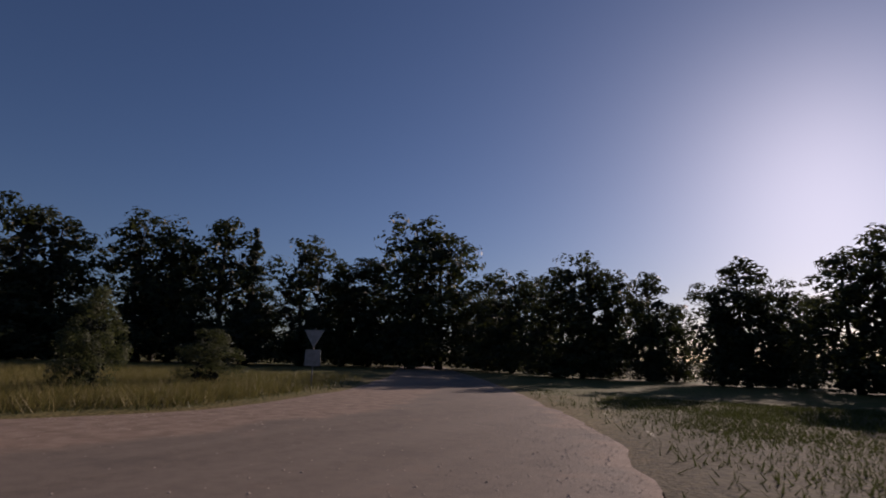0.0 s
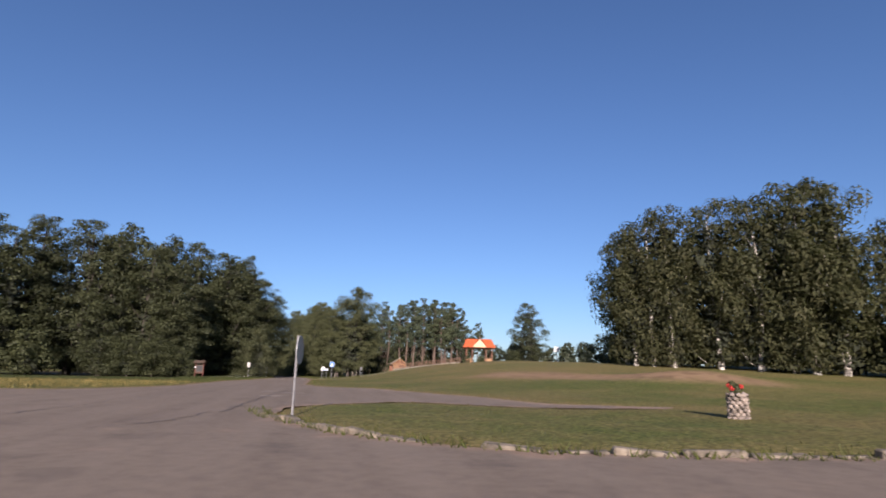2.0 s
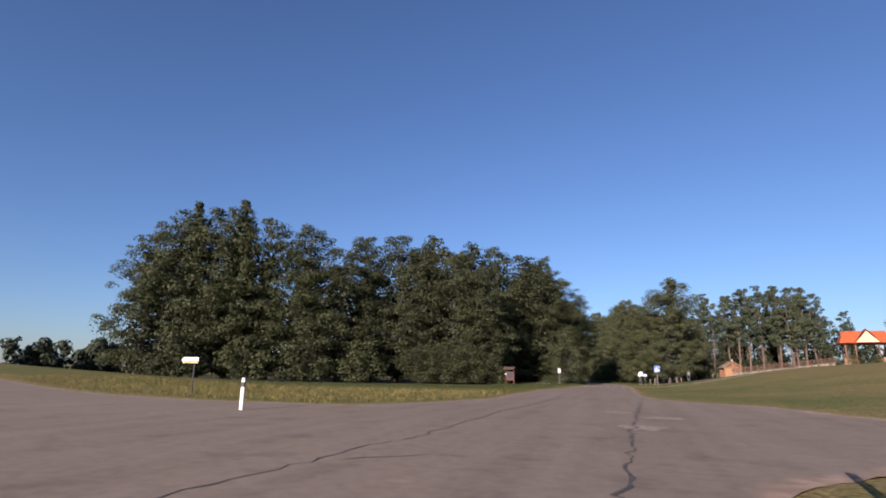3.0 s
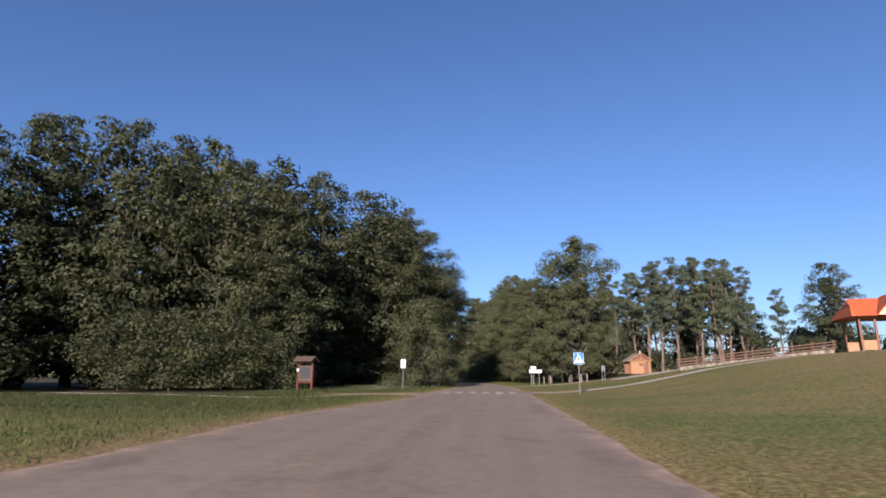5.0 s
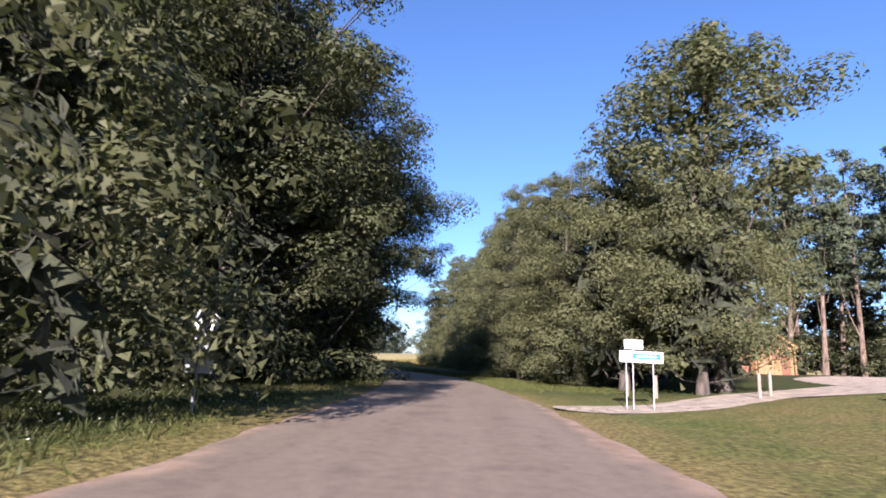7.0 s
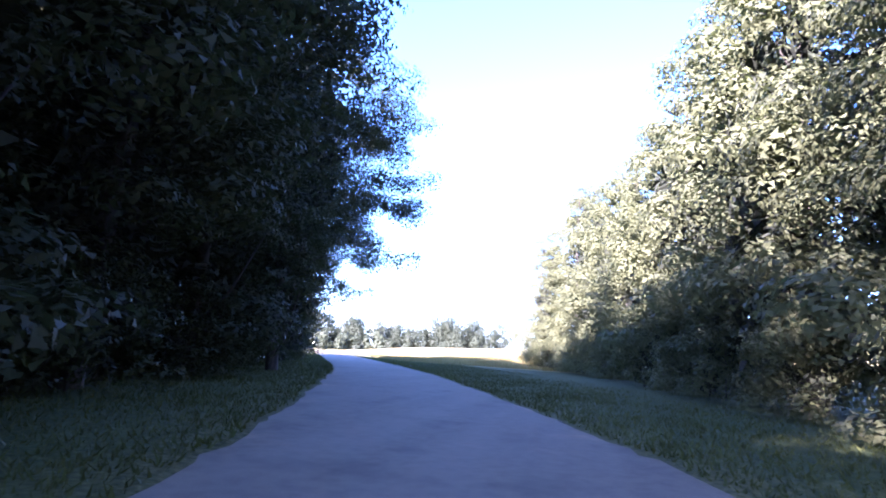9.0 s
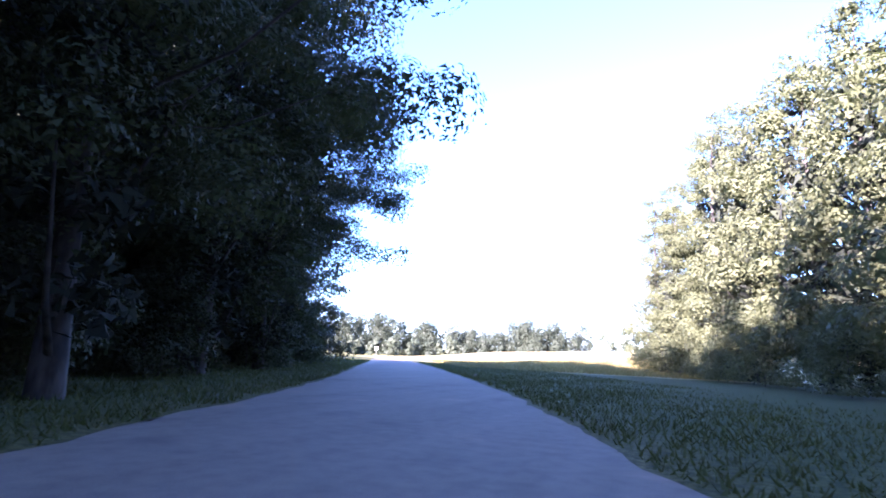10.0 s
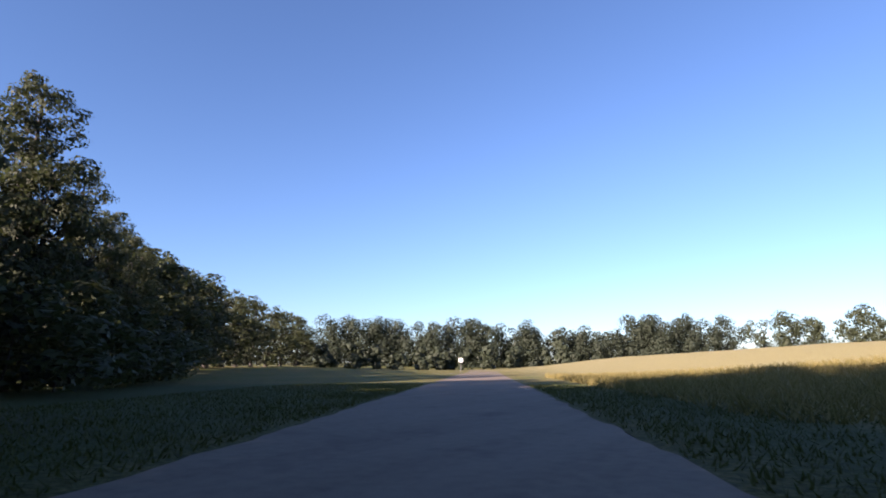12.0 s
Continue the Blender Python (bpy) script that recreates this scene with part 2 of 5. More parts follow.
def slab(outline, thick, axis="y"):
    """A flat plate with the outline (u, v), standing in the xz plane."""
    bm = bmesh.new()
    front = [bm.verts.new((u, -thick / 2, v)) for u, v in outline]
    back = [bm.verts.new((u, thick / 2, v)) for u, v in outline]
    bm.faces.new(front)
    bm.faces.new(back[::-1])
    n = len(outline)
    for i in range(n):
        bm.faces.new((front[i], back[i], back[(i + 1) % n], front[(i + 1) % n]))
    bmesh.ops.recalc_face_normals(bm, faces=bm.faces)
    return bm


def rounded(w, h, r, n=4):
    pts = []
    for cx, cy, a0 in ((w / 2 - r, h / 2 - r, 0), (-w / 2 + r, h / 2 - r, 90), (-w / 2 + r, -h / 2 + r, 180), (w / 2 - r, -h / 2 + r, 270)):
        for i in range(n + 1):
            a = radians(a0 + 90 * i / n)
            pts.append((cx + r * math.cos(a), cy + r * math.sin(a)))
    return pts


def disc(r, n=28):
    return [(r * math.cos(2 * math.pi * i / n), r * math.sin(2 * math.pi * i / n)) for i in range(n)]


# ---- the lie of the land ----
def smooth(v, a, b):
    t = np.clip((np.asarray(v, float) - a) / (b - a), 0, 1)
    return t * t * (3 - 2 * t)


MAIN = [(0, -82, 3.7), (0, -45, 3.7), (0, 0, 3.7), (0.1, 15, 3.2), (-0.4, 27, 3.1), (-1.2, 36, 3.1), (-2.3, 45, 3.1), (-4.4, 57, 3.1),
        (-8.2, 67, 3.1), (-12, 76, 3.1), (-16.4, 86, 3.1), (-21, 95, 3.1), (-31.8, 115, 3.2), (-42.2, 134, 3.2), (-65, 175, 3.2), (-87.5, 217, 3.2), (-128, 285, 3.2)]
EAST = [(4, -91.5, 4), (25, -90.3, 3.8), (48, -91.3, 3.6), (64, -95.5, 3.4), (82, -101.8, 3.2), (130, -118, 3.2)]
SOUTH = [(2, -98, 4.8), (2.5, -106, 4.5), (6.4, -116, 3.6), (14, -131, 3.4), (26, -152, 3.4), (48, -192, 3.4)]
WEST = [(-3, -70, 5.5), (-14, -65, 5), (-25, -61, 4), (-42, -55, 3.6), (-75, -45, 3.5), (-130, -30, 3.5)]
SPLAY = [(-1.5, -46, 3.7), (-1.6, -24, 3.8), (-0.9, -17, 3.6), (0, -10.5, 3.8)]
MOUTH = [(-2.3, -3.5, 2.8), (-5.6, -4.4, 1.75), (-8.4, -5.3, 1.1)]
APRON = [(3.2, 1.4, 2.3), (6.5, 2.6, 1.8), (9.3, 4.0, 1.1)]
YARD = [(-9, -59.5), (-6.8, -55.5), (-5.2, -49), (-3.7, -40), (3.7, -39), (4.9, -45), (6.9, -48.8), (8.5, -51.7), (9.8, -57.8), (11, -62), (12.6, -67), (13.6, -71.5), (19.5, -74.6), (12, -73.6), (8.0, -69.5), (4.2, -72.6), (3.1, -75.5), (4.2, -79.3), (5.9, -82.5), (8.1, -84.3),
        (14.3, -85.6), (21, -86.5), (33, -86.6), (36, -95), (20.5, -94.2), (13.7, -96.3), (10, -98.2), (8.6, -101), (7.2, -105), (7.1, -108.6),
        (4, -112), (0.3, -112), (-2, -106.8), (-3.5, -101.4), (-6.5, -93), (-8, -86), (-8, -80), (-13, -72.5), (-18, -69), (-18, -59)]


def strip_sdf(x, y, pts):
    best = np.full(np.shape(x), 1e9)
    for (ax, ay, aw), (bx, by, bw) in zip(pts, pts[1:]):
        dx, dy = bx - ax, by - ay
        t = np.clip(((x - ax) * dx + (y - ay) * dy) / (dx * dx + dy * dy), 0, 1)
        best = np.minimum(best, np.hypot(x - ax - t * dx, y - ay - t * dy) - (aw + t * (bw - aw)))
    return best


def polygon_sdf(x, y, pts):
    best, inside = np.full(np.shape(x), 1e9), np.zeros(np.shape(x), bool)
    for (ax, ay), (bx, by) in zip(pts, pts[1:] + pts[:1]):
        dx, dy = bx - ax, by - ay
        t = np.clip(((x - ax) * dx + (y - ay) * dy) / (dx * dx + dy * dy), 0, 1)
        best = np.minimum(best, np.hypot(x - ax - t * dx, y - ay - t * dy))
        if ay != by:
            inside ^= ((ay > y) != (by > y)) & (x < (bx - ax) * (y - ay) / (by - ay) + ax)
    return np.where(inside, -best, best)


def road_sdf(x, y):
    d = polygon_sdf(x, y, YARD)
    for pts in (MAIN, EAST, SOUTH, WEST, APRON, SPLAY, MOUTH):
        d = np.minimum(d, strip_sdf(x, y, pts))
    wobble = 0.12 * np.sin(x * 1.3 + 2.1 * np.sin(y * 0.7)) * np.sin(y * 1.1 + 1.7 * np.sin(x * 0.6)) + 0.06 * np.sin(x * 4.1) * np.sin(y * 3.7)
    return d + wobble


def main_right(x, y):
    """Metres to the right of the main road's middle, and the heading side."""
    px = np.array([p[0] for p in MAIN])
    py = np.array([p[1] for p in MAIN])
    return (x - np.interp(y, py, px)) * 0.88


def height(x, y):
    x, y = np.asarray(x, float), np.asarray(y, float)
    park = 3.35 * smooth(x, 4.6, 32.5) * smooth(y, -84, -12) * (1 - 0.45 * smooth(y, 14, 46))
    hump = 0.7 * np.exp(-((x - 32) / 5) ** 2 - ((y + 57) / 4) ** 2)
    west = 3.0 * smooth(-x, 22, 95) * (1 - smooth(y, -40, -5))
    r = main_right(x, y)
    field = 3.4 * smooth(r, 8, 46) * smooth(y, 120, 190) + 3.0 * smooth(r, 40, 120) * smooth(y, 150, 260) + 2.0 * smooth(-r, 14, 70) * smooth(y, 115, 170)
    far = 6 * smooth(np.hypot(x, y - 40), 300, 900)
    return park + hump + west + field + far


def steps(lo, hi, fine_lo, fine_hi, step, grow=1.22):
    mid = list(np.arange(fine_lo, fine_hi + 0.01, step))
    up, d = [], step
    while (up[-1] if up else mid[-1]) < hi:
        d *= grow
        up.append((up[-1] if up else mid[-1]) + d)
    down, d = [], step
    while (down[-1] if down else mid[0]) > lo:
        d *= grow
        down.append((down[-1] if down else mid[0]) - d)
    return np.array(down[::-1] + mid + up)


def grid_mesh(name, xs, ys, zf):
    gx, gy = np.meshgrid(xs, ys)
    gz = zf(gx, gy)
    nx, ny = len(xs), len(ys)
    me = bpy.data.meshes.new(name)
    me.vertices.add(nx * ny)
    me.vertices.foreach_set("co", np.stack([gx, gy, gz], -1).astype(np.float32).ravel())
    i = (np.arange(ny - 1)[:, None] * nx + np.arange(nx - 1)[None]).ravel()
    quads = np.stack([i, i + 1, i + nx + 1, i + nx], 1)
    fill_faces(me, quads)
    return me, gx.ravel(), gy.ravel()


def fill_faces(me, faces):
    k = faces.shape[1]
    me.loops.add(faces.size)
    me.loops.foreach_set("vertex_index", faces.astype(np.int32).ravel())
    me.polygons.add(len(faces))
    me.polygons.foreach_set("loop_start", np.arange(0, faces.size, k, dtype=np.int32))
    me.update(calc_edges=True)
    me.validate()


def set_attr(me, name, values):
    a = me.attributes.new(name, "FLOAT", "POINT")
    a.data.foreach_set("value", np.asarray(values, np.float32))


PARK_PATH = [(8.6, 3.7, 1.0), (13, 5.5, 0.95), (20, 9.2, 0.95), (33, 7.0, 0.95)]
WOOD_PATH = [(-7.6, -5.4, 1.1), (-9.2, -9.4, 0.8), (-12, -11.4, 0.75), (-17, -9.6, 0.75), (-22.5, -7.8, 0.75), (-28, -7.4, 0.7)]
DRIVE = [(4.3, 26.6, 1.3), (8, 29, 1.4), (13, 34, 2), (21, 34, 5)]
SQUARE = [(20, 22, 6), (27, 33, 9), (31, 45, 9)]


def ground_z(x, y):
    d = road_sdf(x, y)
    p = np.minimum.reduce([strip_sdf(x, y, s) for s in (PARK_PATH, WOOD_PATH, DRIVE, SQUARE)])
    d = np.minimum(d, p + 0.35)
    ripple = 0.03 * np.sin(x * 0.9 + y * 0.5) * np.sin(y * 0.8 - x * 0.3)
    return height(x, y) + np.where(d < 0.35, -0.10 + 0.13 * smooth(d, -0.45, 0.35), 0.03) + ripple * smooth(d, 0.3, 2)


xs, ys = steps(-2600, 2600, -36, 48, 1.2), steps(-2600, 2600, -124, 140, 1.2)
ground_me, gx, gy = grid_mesh("ground", xs, ys, ground_z)
ground_me.materials.append(GROUND)
gd = road_sdf(gx, gy)
g_right = main_right(gx, gy)
set_attr(ground_me, "dry", 0.9 * (1 - 0.6 * smooth(gy, 30, 45)) * np.exp(-np.clip(gd, 0, 9) / 0.7) + 0.5 * smooth(gx, 9, 12) * smooth(-gy, 95, 99) * (1 - smooth(-gy, 112, 118)) + 0.35 * smooth(gx, 6, 20) * smooth(gy, -60, -35) * (1 - smooth(gy, 0, 10)))
set_attr(ground_me, "earth", 0.95 * (1 - smooth(strip_sdf(gx, gy, [(21, -44, 2), (24.5, -51, 2.2), (29, -57.5, 2.2), (33, -61, 1.2)]), -1, 2)) + 0.4 * (1 - smooth(gd, 0.3, 1.6)) * smooth(-gx, 1, 3) * smooth(gy, -50, -40) * (1 - smooth(gy, 4, 16)))
set_attr(ground_me, "field", smooth(gy, 118, 124) * smooth(g_right, 6, 10))
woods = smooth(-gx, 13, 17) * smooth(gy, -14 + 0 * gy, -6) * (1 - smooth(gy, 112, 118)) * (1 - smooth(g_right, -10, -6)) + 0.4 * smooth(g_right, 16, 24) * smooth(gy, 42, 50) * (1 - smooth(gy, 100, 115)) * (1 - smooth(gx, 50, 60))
# bare darkens the south-west verge: earthy soil plus its backlit dimness in colour
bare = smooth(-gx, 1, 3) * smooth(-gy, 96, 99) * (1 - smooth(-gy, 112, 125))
# rank brings the same shade-darkened green onto the left bank
rank = smooth(-gx, 5.5, 8) * smooth(gy, -30, -20) * (1 - smooth(gy, 24, 30))
set_attr(ground_me, "lush_shade", 0.75 * rank + 0.9 * smooth(gy, 28, 40) * (1 - smooth(gy, 128, 142)) * (1 - smooth(np.abs(g_right), 26, 40)))
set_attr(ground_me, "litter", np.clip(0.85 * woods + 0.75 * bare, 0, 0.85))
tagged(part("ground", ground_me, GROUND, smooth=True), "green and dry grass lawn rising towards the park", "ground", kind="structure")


def patch_mesh(name, sdf, x0, x1, y0, y1, cell, lift):
    """A sheet over the area where sdf is below zero, its rim drawn onto the edge."""
    px, py = np.arange(x0, x1, cell), np.arange(y0, y1, cell)
    ax, ay = np.meshgrid(px, py)
    d = sdf(ax, ay)
    nx = len(px)
    keep = (np.minimum.reduce([d[:-1, :-1], d[1:, :-1], d[:-1, 1:], d[1:, 1:]]) < 0)
    iy, ix = np.nonzero(keep)
    i = iy * nx + ix
    quads = np.stack([i, i + 1, i + nx + 1, i + nx], 1)
    used, inv = np.unique(quads.ravel(), return_inverse=True)
    vx, vy = ax.ravel()[used], ay.ravel()[used]
    for _ in range(3):
        dv = sdf(vx, vy)
        e = 0.02
        dx, dy = (sdf(vx + e, vy) - dv) / e, (sdf(vx, vy + e) - dv) / e
        n = np.maximum(np.hypot(dx, dy), 0.3)
        out = dv > 0
        vx, vy = np.where(out, vx - dx / n * dv, vx), np.where(out, vy - dy / n * dv, vy)
    q = inv.reshape(-1, 4)
    a1 = (vx[q[:, 2]] - vx[q[:, 0]]) * (vy[q[:, 3]] - vy[q[:, 1]]) - (vx[q[:, 3]] - vx[q[:, 1]]) * (vy[q[:, 2]] - vy[q[:, 0]])
    q = q[a1 > 0.02 * cell * cell]
    me = bpy.data.meshes.new(name)
    me.vertices.add(len(used))
    me.vertices.foreach_set("co", np.stack([vx, vy, height(vx, vy) + lift], -1).astype(np.float32).ravel())
    fill_faces(me, q)
    return me, vx, vy


road_me, rx, ry = patch_mesh("road", road_sdf, -130, 130, -195, 290, 0.7, 0.0)
road_me.materials.append(ASPHALT)
shoulder = strip_sdf(rx, ry, [(26, -93.4, 1), (13, -95, 2.0), (8.5, -97.6, 2.2), (6.5, -101, 2), (5.8, -108, 1.5), (9, -119, 1)])
far_edge = road_sdf(rx, ry)
set_attr(road_me, "gravel", 0.9 * (1 - smooth(shoulder, -1.4, 1.2)) + 0.45 * (1 - smooth(-far_edge, 0, 0.7)) * (1 - 0.75 * smooth(ry, 22, 40)) + 0.8 * (1 - smooth(strip_sdf(rx, ry, APRON[1:]), -1, 1.5)) + 0.5 * (1 - smooth(strip_sdf(rx, ry, MOUTH[1:]), -0.8, 1.2)))
tagged(part("road", road_me, ASPHALT), "worn pinkish grey asphalt road with sandy crumbling edges", "road", kind="structure")


def path_sheet(name, pts, mat, lift, label, category, cell=0.5):
    sdf = lambda x, y: strip_sdf(x, y, pts) + 0.07 * np.sin(x * 2.1) * np.sin(y * 1.9)
    px, py = [p[0] for p in pts], [p[1] for p in pts]
    me, _, _ = patch_mesh(name, sdf, min(px) - 11, max(px) + 11, min(py) - 11, max(py) + 11, cell, lift)
    me.materials.append(mat)
    return tagged(part(name, me, mat), label, category, kind="structure")


path_sheet("pavement_park", PARK_PATH, PAVING, 0.012, "pale concrete footpath climbing to the pavilion", "footpath")
path_sheet("pavement_wood", WOOD_PATH, SANDY, 0.012, "narrow sandy footpath through the grass verge", "footpath")
path_sheet("pavement_drive", DRIVE, SANDY, 0.018, "sandy track leading off the road", "track")
path_sheet("pavement_square", SQUARE, SANDY, 0.026, "pale gravel yard before the wooden hut", "yard", cell=0.8)


# ---- trees ----
def unit(v):
    return v / np.maximum(np.linalg.norm(v, axis=-1, keepdims=True), 1e-6)


def leaf_sheet(name, pos, nrm, size, rng, mat, slim=0.55, droop=0.0, cores=(), core_k=34):
    """Small pointed leaves or sprays, one island each; cores: dark filler sprays (x, y, z, r) deep inside, coloured as
    the crown's inner shade.
    """
    n = len(pos)
    nrm = unit(nrm)
    a = rng.normal(size=(n, 3))
    a[:, 2] -= droop
    a = unit(a - nrm * (a * nrm).sum(1, keepdims=True))
    b = np.cross(nrm, a)
    s = size[:, None]
    skew = rng.uniform(-0.25, 0.25, (n, 1)) * s
    co = np.stack([pos + a * s * 0.62 + b * skew, pos + b * s * 0.58 * slim - a * s * 0.45, pos - b * s * 0.58 * slim - a * s * 0.4 + nrm * skew], 1)
    co, tris = co.reshape(-1, 3), np.arange(3 * n, dtype=np.int32)
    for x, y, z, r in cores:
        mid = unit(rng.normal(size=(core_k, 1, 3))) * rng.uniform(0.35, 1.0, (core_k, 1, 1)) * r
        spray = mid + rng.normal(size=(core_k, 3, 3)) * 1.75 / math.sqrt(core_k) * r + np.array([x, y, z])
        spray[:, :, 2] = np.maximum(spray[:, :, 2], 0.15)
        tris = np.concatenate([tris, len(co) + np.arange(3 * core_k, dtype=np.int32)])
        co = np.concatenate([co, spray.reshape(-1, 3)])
    me = bpy.data.meshes.new(name)
    me.vertices.add(len(co))
    me.vertices.foreach_set("co", co.astype(np.float32).ravel())
    me.loops.add(len(tris))
    me.loops.foreach_set("vertex_index", tris.astype(np.int32))
    me.polygons.add(len(tris) // 3)
    me.polygons.foreach_set("loop_start", np.arange(0, len(tris), 3, dtype=np.int32))
    me.materials.append(mat)
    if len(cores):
        me.materials.append(CROWN_SHADE)
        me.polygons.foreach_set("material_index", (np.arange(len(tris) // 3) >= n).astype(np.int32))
    me.update(calc_edges=True)
    return me


def lump_leaves(lumps, count, rng, flat=0.9, outward=2.0):
    """Leaf places and normals over the skins of many lumps (x, y, z, r)."""
    lumps = np.asarray(lumps)
    share = lumps[:, 3] ** 2
    pick = rng.choice(len(lumps), size=count, p=share / share.sum())
    d = unit(rng.normal(size=(count, 3)) + np.array([0, 0, 0.5]))
    r = lumps[pick, 3:4] * rng.uniform(0.0, 1.0, (count, 1)) ** 0.3 * 1.05
    pos = lumps[pick, :3] + d * r * np.array([1, 1, flat])
    nrm = d * outward + rng.normal(size=(count, 3)) * 0.3 + np.array([0, 0, 0.25])
    return pos, nrm


def tube(path, radii, sides=7):
    verts, faces = [], []
    for i, (p, r) in enumerate(zip(path, radii)):
        for k in range(sides):
            a = 2 * math.pi * k / sides
            verts.append((p[0] + r * math.cos(a), p[1] + r * math.sin(a), p[2]))
        if i:
            o = (i - 1) * sides
            for k in range(sides):
                faces.append((o + k, o + (k + 1) % sides, o + sides + (k + 1) % sides, o + sides + k))
    return verts, faces


def wood_mesh(name, mat, trunk, limbs):
    verts, faces = [], []
    for path, radii, sides in [(*trunk, 9)] + [(*l, 5) for l in limbs]:
        v, f = tube(path, radii, sides)
        o = len(verts)
        verts += v
        faces += [tuple(i + o for i in q) for q in f]
    me = mesh_of(name, verts, faces, mat)
    me.polygons.foreach_set("use_smooth", [True] * len(me.polygons))
    return me


def grow(kind, seed, h, leaves, size, radius, base, bark, leaf, profile, lumps=70, flat=0.9, slim=0.55, droop=0.0, trunk_r=0.02, lump_r=0.24, limb_n=12, fill=500, fill_size=0.5, core=0.55, limbs_out=(), core_n=(9, 3), core_k=34):
    """Trunk with limbs and a crown of leaf lumps; returns the two meshes. profile(u): width of the crown, u from its foot to its top."""
    rng = np.random.default_rng(seed)
    u = rng.uniform(0.0, 1.0, lumps) ** 0.9
    ang = rng.uniform(0, 2 * math.pi, lumps)
    wide = np.array([profile(v) for v in u]) * radius
    out = wide * rng.uniform(0.35, 1.0, lumps) ** 0.6 * rng.uniform(0.8, 1.15, lumps)
    z = h * (base + (0.97 - base) * u)
    r = radius * lump_r * rng.uniform(0.7, 1.35, lumps) * np.clip(0.55 + wide / radius * 0.6, 0.45, 1.2)
    pts = np.stack([out * np.cos(ang), out * np.sin(ang), np.minimum(z, h - r * flat * 0.8), r], 1)
    heart = np.stack([np.zeros(8), np.zeros(8), h * np.linspace(base + 0.1, 0.93, 8), radius * 0.3 * np.array([max(0.3, profile(v)) for v in np.linspace(0.1, 0.95, 8)])], 1)
    for tx, ty, tz, reach in limbs_out:
        k = rng.uniform(0.45, 1.0, 12)
        far = np.stack([tx * k + rng.normal(size=12) * reach, ty * k + rng.normal(size=12) * reach, tz + (1 - k) * 1.2 + rng.normal(size=12) * reach * 0.55, rng.uniform(0.6, 1.05, 12)], 1)
        pts = np.concatenate([pts, far])
    lumps = len(pts)
    pos, nrm = lump_leaves(np.concatenate([pts, heart]), leaves, rng, flat)
    sizes = size * rng.uniform(0.65, 1.35, leaves)
    if fill:
        k = rng.choice(lumps, size=fill)
        inner = pts[k, :3] * np.array([0.6, 0.6, 0.97]) + rng.normal(size=(fill, 3)) * pts[k, 3:4] * 0.35
        pos, nrm = np.concatenate([pos, inner]), np.concatenate([nrm, rng.normal(size=(fill, 3))])
        sizes = np.concatenate([sizes, rng.uniform(0.6, 1.1, fill) * min(fill_size, radius * 0.2)])
    pos[:, 2] = np.maximum(pos[:, 2], 0.25 + sizes * 0.4)
    # filler sprays that close sky gaps and paint the crown's inside dark
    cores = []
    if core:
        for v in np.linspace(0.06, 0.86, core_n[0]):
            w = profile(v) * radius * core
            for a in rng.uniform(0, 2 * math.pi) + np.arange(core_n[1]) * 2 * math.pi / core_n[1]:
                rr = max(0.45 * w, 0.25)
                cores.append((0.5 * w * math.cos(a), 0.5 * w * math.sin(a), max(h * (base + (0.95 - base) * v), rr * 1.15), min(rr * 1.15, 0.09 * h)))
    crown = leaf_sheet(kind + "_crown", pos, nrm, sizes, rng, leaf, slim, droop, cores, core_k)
    bend = rng.normal(size=2) * 0.02 * h
    zs = np.linspace(0, 0.92, 9)
    path = [(bend[0] * math.sin(v * 3), bend[1] * math.sin(v * 2.4), v * h) for v in zs]
    path[0] = (path[0][0], path[0][1], -0.4)
    radii = [h * trunk_r * (1.35 if i == 0 else 1) * (1 - 0.9 * v) for i, v in enumerate(zs)]
    limbs = []
    for k in rng.choice(lumps, size=min(limb_n, lumps), replace=False):
        tip = pts[k, :3]
        z0 = max(0.6, tip[2] - 0.25 * h * rng.uniform(0.3, 1))
        foot = np.array([np.interp(z0 / h, zs, [p[0] for p in path]), np.interp(z0 / h, zs, [p[1] for p in path]), z0])
        mid = foot * 0.5 + tip * 0.5 + np.array([0, 0, -0.03 * h])
        r0 = h * trunk_r * (1 - 0.9 * z0 / h) * 0.36
        limbs.append(([foot, mid, tip], [r0, r0 * 0.6, r0 * 0.2]))
    return wood_mesh(kind + "_trunk", bark, (path, radii), limbs), crown


round_top = lambda u: max(0.05, math.sin(math.pi * min(1, 0.14 + 0.86 * u) ** 0.8)) ** 0.6
column = lambda u: 0.55 + 0.45 * math.sin(math.pi * min(1, u * 1.05)) if u < 0.9 else 0.45
cone = lambda u: 1.02 - u
overhang = lambda u: 0.5 + 0.1 * u if u < 0.35 else (0.535 + 0.465 * math.sin(math.pi / 2 * (u - 0.35) / 0.4) if u < 0.75 else max(0.15, math.cos(1.35 * (u - 0.75) / 0.25)) ** 0.6)
dome = lambda u: max(0.12, (1 - u ** 3.2)) ** 0.6 * (0.8 + 0.2 * min(1, u * 3))
skirted = lambda u: (1 - 0.75 * u ** 2.2)


